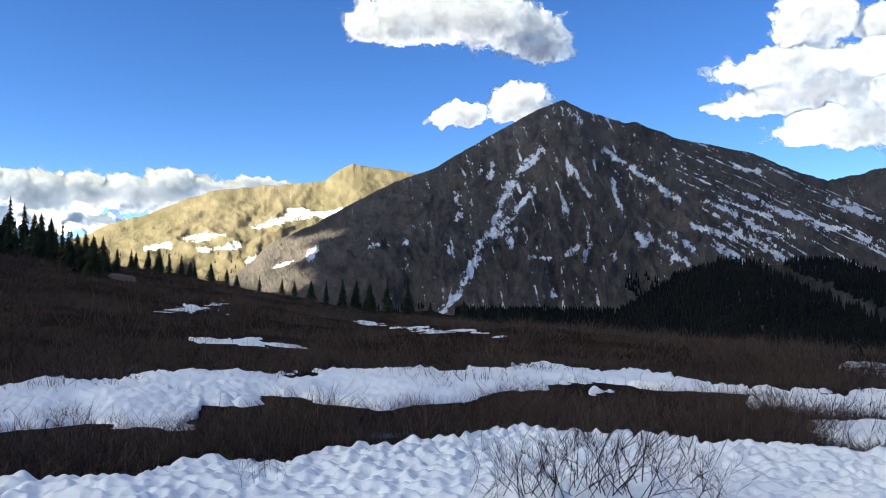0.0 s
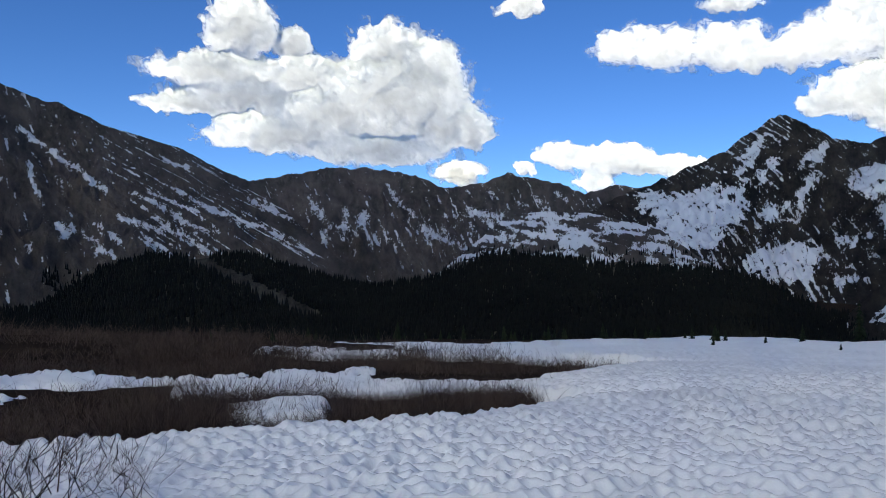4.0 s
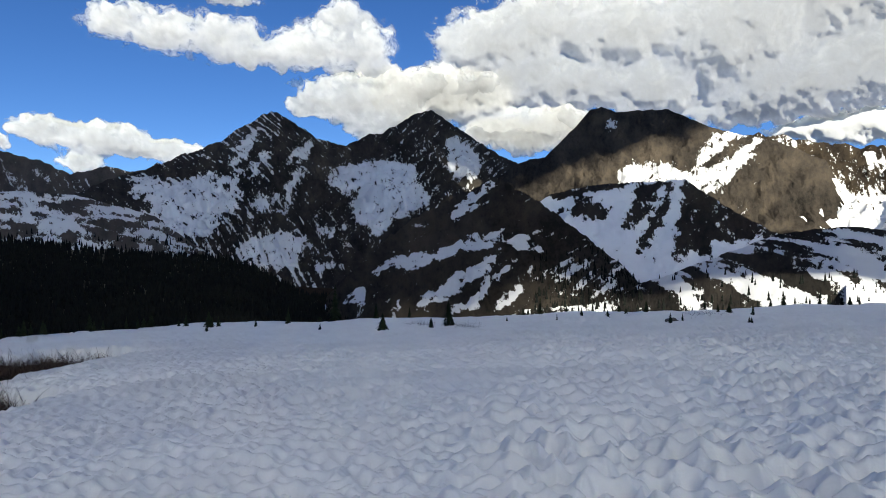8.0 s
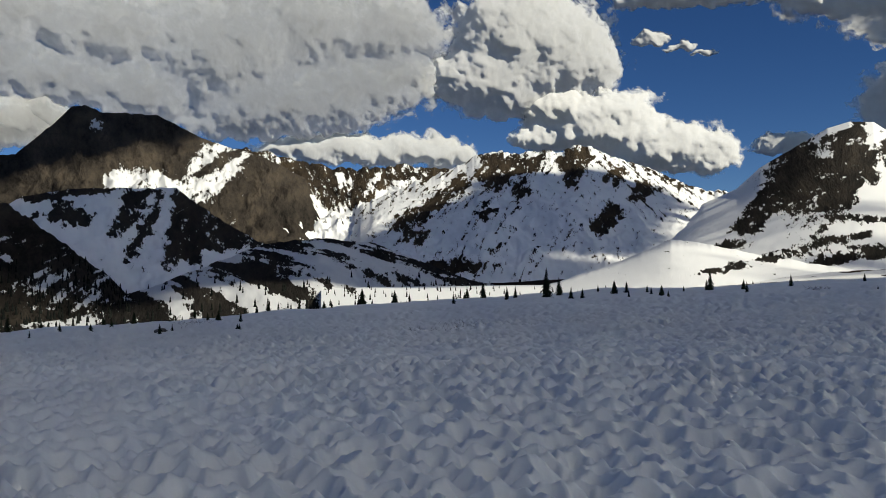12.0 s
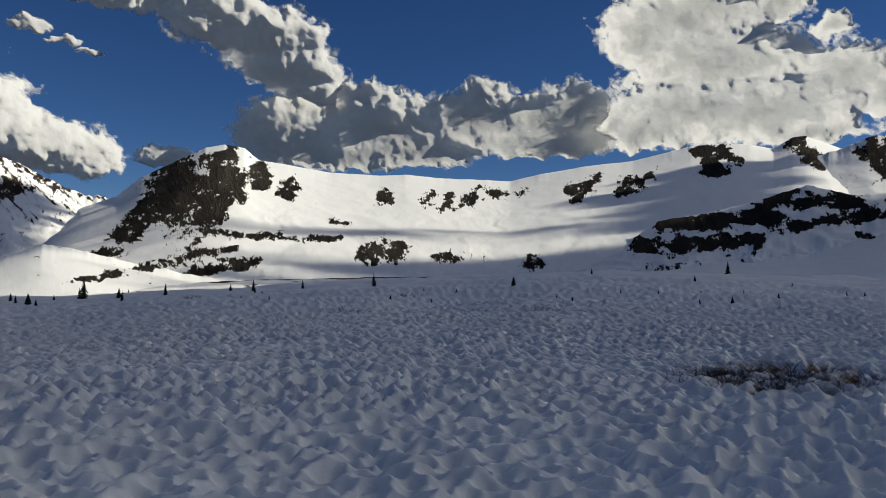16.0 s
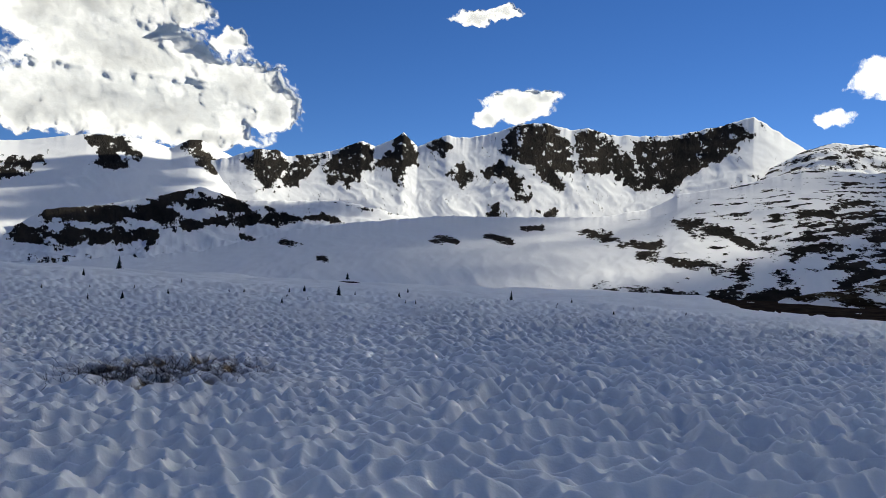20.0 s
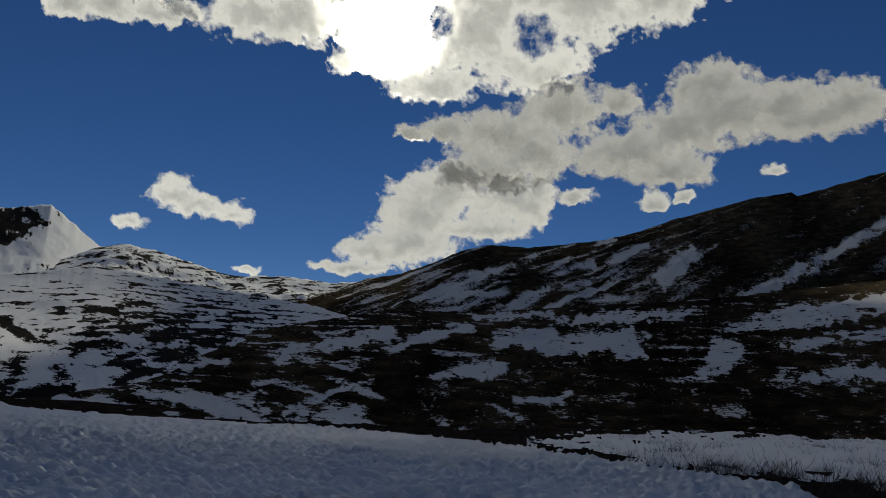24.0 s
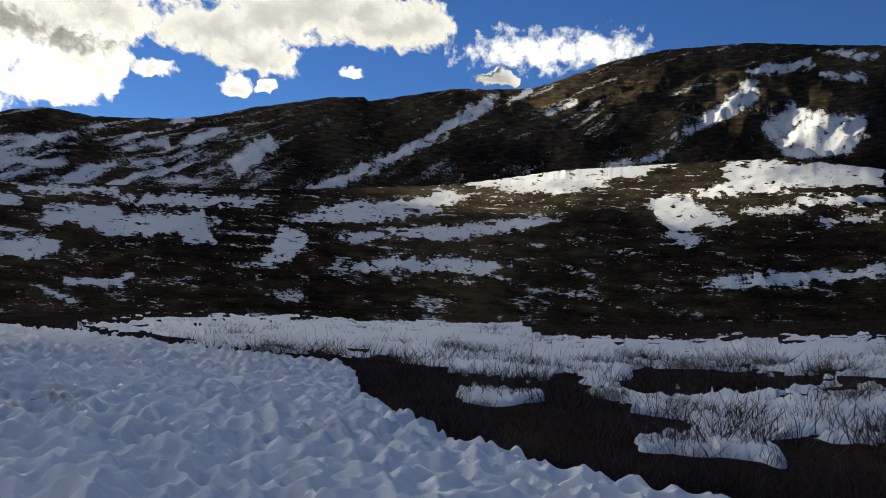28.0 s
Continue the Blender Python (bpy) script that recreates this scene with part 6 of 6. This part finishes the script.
def far_forest(name, hill, chance, low, high, seed, label, mask=None):
    """A far wood of small conifers on a hill's face, too many to count."""
    rng = np.random.default_rng(seed)
    n = len(hill.data.vertices)
    co = np.empty(n * 3, np.float32)
    hill.data.vertices.foreach_get("co", co)
    co = co.reshape(-1, 3)
    az = np.degrees(np.arctan2(-co[:, 0], co[:, 1]))
    az = np.where(az > 45, az - 360, az)
    el = sight(az, np.hypot(co[:, 0], co[:, 1]), co[:, 2])
    ok = rng.random(n) < chance
    if mask is not None:
        ok &= mask(az, el, co)
    p = co[ok] + rng.normal(0, 1.5, (ok.sum(), 3)) * (1, 1, 0)
    h = rng.uniform(low, high, len(p))
    ring = np.array([(math.cos(a), math.sin(a)) for a in np.arange(5) * 2 * math.pi / 5])
    verts, faces = [], []
    for z0, z1, rad in ((-0.05, 0.7, 0.20), (0.42, 1.0, 0.13)):
        base = p[:, None, :] + np.concatenate([ring[None] * (h * rad)[:, None, None], np.broadcast_to((h * z0)[:, None, None], (len(p), 5, 1))], -1)
        tip = p[:, None, :] + np.stack([0 * h, 0 * h, h * z1], -1)[:, None, :]
        start = sum(len(v) for v in verts)
        verts.append(np.concatenate([base, tip], 1).reshape(-1, 3))
        i = start + np.arange(len(p))[:, None, None] * 6
        k = np.arange(5)
        faces.append((i + np.stack([k, (k + 1) % 5, np.full(5, 5)], -1)[None]).reshape(-1, 3))
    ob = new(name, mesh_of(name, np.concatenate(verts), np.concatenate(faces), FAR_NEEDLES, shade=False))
    return tagged(ob, label, "forest", kind="stuff")


def forest_gap(az, el, co):
    """Bare strips of old landslides through the wood."""
    strip = np.abs(el - (1.56 + (az + 22.3) * 0.49) + 0.2 * perlin(az, el, 4))
    scar = np.abs(el - (0.88 - (az + 40.4) * -0.33) + 0.2 * perlin(az, el, 6))
    open_strip = (strip < 0.5) & (az < -21.0) & (az > -32.0) | (scar < 0.25) & (az < -36.3) & (az > -41)
    return ~open_strip


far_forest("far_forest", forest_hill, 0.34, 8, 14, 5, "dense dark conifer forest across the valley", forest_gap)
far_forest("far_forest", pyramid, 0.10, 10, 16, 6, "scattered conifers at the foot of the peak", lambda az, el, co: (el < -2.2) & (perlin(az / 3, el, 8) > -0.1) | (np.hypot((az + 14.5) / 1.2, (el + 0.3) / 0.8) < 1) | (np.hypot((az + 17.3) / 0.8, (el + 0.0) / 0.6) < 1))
far_forest("far_forest", moraine, 0.02, 4, 8, 7, "sparse conifers on the snowy moraine", lambda az, el, co: (el < -0.3))
far_forest("far_forest", brown, 0.03, 4, 8, 9, "sparse conifers at the foot of the brown hill", lambda az, el, co: (az < -84) & (el < 1.2))
far_forest("far_forest", bench, 0.012, 2, 4, 10, "sparse conifers along the foot of the snow bench", lambda az, el, co: (el < -1.2))
far_forest("far_forest", ledge, 0.06, 8, 14, 11, "scattered conifers at the tree line", lambda az, el, co: (el < 2.2))
far_forest("far_forest", gold, 0.015, 12, 20, 12, "far conifers in the sunlit valley", lambda az, el, co: (el < 1.6) & (az > 4))


# ---- willows ----
def twig_clump(seed, twigs, wide=0.5, high=0.7, thick=0.006, forks=2, depth=1):
    """A leafless willow: thin forked twigs spreading from its foot, a metre or so across."""
    rng = np.random.default_rng(seed)
    verts, faces = [], []

    def strand(p, d, length, w, depth):
        pts, q, dd = [p], p, d
        for _ in range(3):
            dd = dd + rng.normal(0, 0.13, 3)
            dd /= np.linalg.norm(dd)
            q = q + dd * length / 3
            pts.append(q)
        side = np.cross(dd, rng.normal(0, 1, 3))
        side /= np.linalg.norm(side) + 1e-9
        b = len(verts)
        for k, pt in enumerate(pts):
            ww = w * (1 - 0.26 * k)
            verts.extend([pt - side * ww, pt + side * ww])
        for k in range(3):
            faces.append((b + 2 * k, b + 2 * k + 1, b + 2 * k + 3, b + 2 * k + 2))
        if depth:
            for _ in range(forks):
                k = rng.integers(1, 4)
                nd = dd + rng.normal(0, 0.34, 3) + np.array([0, 0, 0.30])
                strand(pts[k], nd / np.linalg.norm(nd), length * rng.uniform(0.4, 0.7), w * 0.65, depth - 1)

    for _ in range(twigs):
        a, lean = rng.uniform(0, 2 * math.pi), rng.uniform(0.05, 0.9)
        foot = np.array([rng.normal(0, wide * 0.35), rng.normal(0, wide * 0.35), -0.08])
        d = np.array([math.cos(a) * lean, math.sin(a) * lean, 1.0])
        strand(foot, d / np.linalg.norm(d), high * rng.uniform(0.6, 1.15), thick, depth)
    return np.array(verts), np.array(faces)


NEAR_CLUMPS = [twig_clump(40 + i, 56, 0.75, 0.60, 0.0058) for i in range(6)]
MID_CLUMPS = [twig_clump(50 + i, 22, 0.9, 0.62, 0.0085, 1) for i in range(5)]
FORKED = [mesh_of("willow_shrub", *twig_clump(70 + i, 18, 0.6, 0.6, 0.0050, 4, 2), TWIGS, shade=False) for i in range(4)]
SHRUB_MESHES = [mesh_of("willow_shrub", v, f, TWIGS, shade=False) for v, f in NEAR_CLUMPS]


rng = np.random.default_rng(77)
near_places, mid_places = [], []
for a0, a1, r0, r1, n in ((-48, 44, 8.2, 26, 2600), (-58, 46, 26, 60, 1900), (-20, 46, 60, 105, 1100), (-316, -253, 8, 30, 1500), (-316, -222, 30, 85, 1700)):
    for _ in range(n):
        az, r = rng.uniform(a0, a1), math.sqrt(rng.uniform(r0 * r0, r1 * r1))
        z = float(ground_at(az, r))
        el = math.degrees(math.atan2(z + 0.3 - EYE, r))
        if el < along(az, FIELD_EDGE) + 0.25:
            continue
        dense = 0.5 * float(perlin(np.array([az / 4.0]), np.array([r / 6.0]), 15)[0]) + 0.5
        if az < -250 and rng.random() > dense * 1.25:
            continue
        (near_places if r < 26 else mid_places).append((az, r, z))


# tongues of willows that run out into the snowfield
for _ in range(6000):
    az, el = rng.uniform(-58.4, -18.6), rng.uniform(-10.4, -4.2)
    if float(in_tongue(az, el)) < 0.10:
        continue
    r, place = spot(az, el, 0.3)
    (near_places if r < 26 else mid_places).append((az, r, place.z - 0.3))
# taller bushes at the foot of the slope
for _ in range(130):
    az, r = rng.uniform(-314, -280), rng.uniform(10.5, 24)
    z = float(ground_at(az, r))
    if math.degrees(math.atan2(z + 0.3 - EYE, r)) > along(az, FIELD_EDGE) + 0.4 and perlin(np.array([az / 4.0]), np.array([r / 3.0]), 16)[0] > 0.0:
        near_places.append((az, r, z))


def in_strip(az, el):
    for near, far in STRIPS:
        if max(near[-1][0], far[-1][0]) <= az <= min(near[0][0], far[0][0]) and along(az, near) - 0.1 <= el <= along(az, far) + 0.25:
            return True
    return False


# bushes that break through the snow strips in clusters
for _ in range(2600):
    az, r = rng.uniform(-316, -262), rng.uniform(12, 40)
    z = float(ground_at(az, r))
    if in_strip(az, math.degrees(math.atan2(z + 0.3 - EYE, r))) and perlin(np.array([az / 3.0]), np.array([r / 2.5]), 18)[0] > 0.2:
        (near_places if r < 26 else mid_places).append((az, r, z + 0.1))


def set_clump(v, az, r, z, turn, size):
    c, s_ = math.cos(turn), math.sin(turn)
    out = np.empty_like(v)
    out[:, 0] = (v[:, 0] * c - v[:, 1] * s_) * size - math.sin(radians(az)) * r
    out[:, 1] = (v[:, 0] * s_ + v[:, 1] * c) * size + math.cos(radians(az)) * r
    out[:, 2] = v[:, 2] * size * 0.62 + z
    return out


near_places.sort(key=lambda p: p[1])
verts, faces, total, singles = [], [], 0, 0
for k, (az, r, z) in enumerate(near_places + mid_places):
    el = math.degrees(math.atan2(z + 0.3 - EYE, r))
    if in_strip(az, el) and (rng.random() < 0.9 if az > -250 else perlin(np.array([az / 3.0]), np.array([r / 2.5]), 18)[0] < 0.12):
        continue
    lush = float(perlin(np.array([az / 3.0]), np.array([r / 4.0]), 17)[0])
    size = (rng.uniform(0.5, 1.0) if r < 26 else rng.uniform(0.8, 1.6)) * (1.05 + 0.7 * lush)
    if az < -262 and r < 26:
        size *= 1.3
    if az < -45 and az > -60:
        size = rng.uniform(0.6, 1.1)
    if singles < 240 and r < 26:
        ob = new("willow_shrub", SHRUB_MESHES[k % 6])
        ob.matrix_basis = pose(-math.sin(radians(az)) * r, math.cos(radians(az)) * r, z, 0, 0, rng.uniform(0, 360)) @ Matrix.Diagonal((size, size, size * rng.uniform(0.5, 0.75), 1))
        tagged(ob, "leafless dark brown willow shrub beside the snow edge", "shrub", "willow shrubs along the snow edge")
        singles += 1
        continue
    v, f = (MID_CLUMPS if r > 14 else NEAR_CLUMPS)[k % 5]
    verts.append(set_clump(v, az, r, z, rng.uniform(0, 6.28), size))
    faces.append(f + total)
    total += len(v)
thicket = new("willow_thicket", mesh_of("willow_thicket", np.concatenate(verts), np.concatenate(faces), TWIGS, shade=False))
tagged(thicket, "dense leafless brown willow thicket covering the meadow", "thicket", kind="stuff")

# shrubs that stand alone in the snow: bearing, sight, size
LONE_SHRUBS = [(-180.9, -6.9, 0.5), (-183.7, -6.3, 0.45), (-186.1, -6.7, 0.4), (-176.4, -7.3, 0.3), (-187.6, -6.0, 0.4), (-182.6, -8.0, 0.35), (-179.3, -6.1, 0.35), (-151.3, -2.65, 0.7), (-163.3, -2.15, 0.4), (-165.8, -2.3, 0.6), (-155.9, -1.4, 0.8), (-140.3, -1.5, 0.8),
               (-113.2, -4.5, 0.5), (-115.7, -4.3, 0.6), (-118.9, -4.1, 0.45), (-95.9, -5.4, 0.3), (-94.1, -5.7, 0.25), (-75.9, -4.4, 0.6), (-78.9, -4.5, 0.7), (-96.3, -3.5, 0.6)]
LONE_SHRUBS += [(tree_rng.uniform(-187.5, -176.5), tree_rng.uniform(-7.6, -6.2), tree_rng.uniform(0.35, 0.6)) for _ in range(16)]
for k, (az, el, size) in enumerate(LONE_SHRUBS):
    r, place = spot(az, el, 0.55)
    ob = new("willow_shrub", SHRUB_MESHES[k % 6])
    ob.matrix_basis = pose(place.x, place.y, place.z - 0.02, 0, 0, k * 61) @ Matrix.Diagonal((size * 2.0, size * 2.0, size * 0.75, 1))
    tagged(ob, "bare willow twigs poking out of the snow", "shrub", "willow twigs in the snow")
for k, (az, r, size) in enumerate(((-12.2, 5.9, 0.95), (-10.6, 6.1, 0.8), (-15.0, 6.1, 1.05), (-5.5, 5.7, 0.65), (-8.0, 5.8, 0.7), (13.5, 6.2, 0.45), (-18.5, 5.9, 0.6))):
    ob = new("willow_shrub", FORKED[k % 4])
    ob.matrix_basis = pose(-math.sin(radians(az)) * r, math.cos(radians(az)) * r, 0.05, 0, 0, k * 47) @ Matrix.Diagonal((size * 1.1, size * 1.1, size * 0.75, 1))
    tagged(ob, "bare forked willow twigs rising from the snow", "shrub", "willow twigs in the snow")


# ---- boulders ----
def boulder_mesh(seed):
    bm = bmesh.new()
    bmesh.ops.create_icosphere(bm, subdivisions=3, radius=0.5)
    for v in bm.verts:
        n = noise.fractal(v.co * 1.7 + Vector((seed * 3.1, 0, 0)), 1.0, 2.0, 4)
        v.co *= 1 + 0.35 * n
        v.co.z *= 0.62
    me = bpy.data.meshes.new("boulder")
    bm.to_mesh(me)
    bm.free()
    me.materials.append(STONE)
    return me


for k, (az, el, size) in enumerate(((-94.0, -3.9, 0.8), (-111.7, -3.1, 0.6), (22.5, -0.4, 2.4), (23.2, -0.2, 1.8), (27.9, 1.3, 2.0))):
    r, place = spot(az, el, 0.55 if az < 0 else 0.0)
    ob = new("boulder", boulder_mesh(k))
    ob.matrix_basis = pose(place.x, place.y, place.z, 0, 0, 50 * k) @ Matrix.Diagonal((size, size * 0.8, size * 0.7, 1))
    tagged(ob, "grey weathered boulder half buried in the meadow", "boulder", "boulders on the meadow")
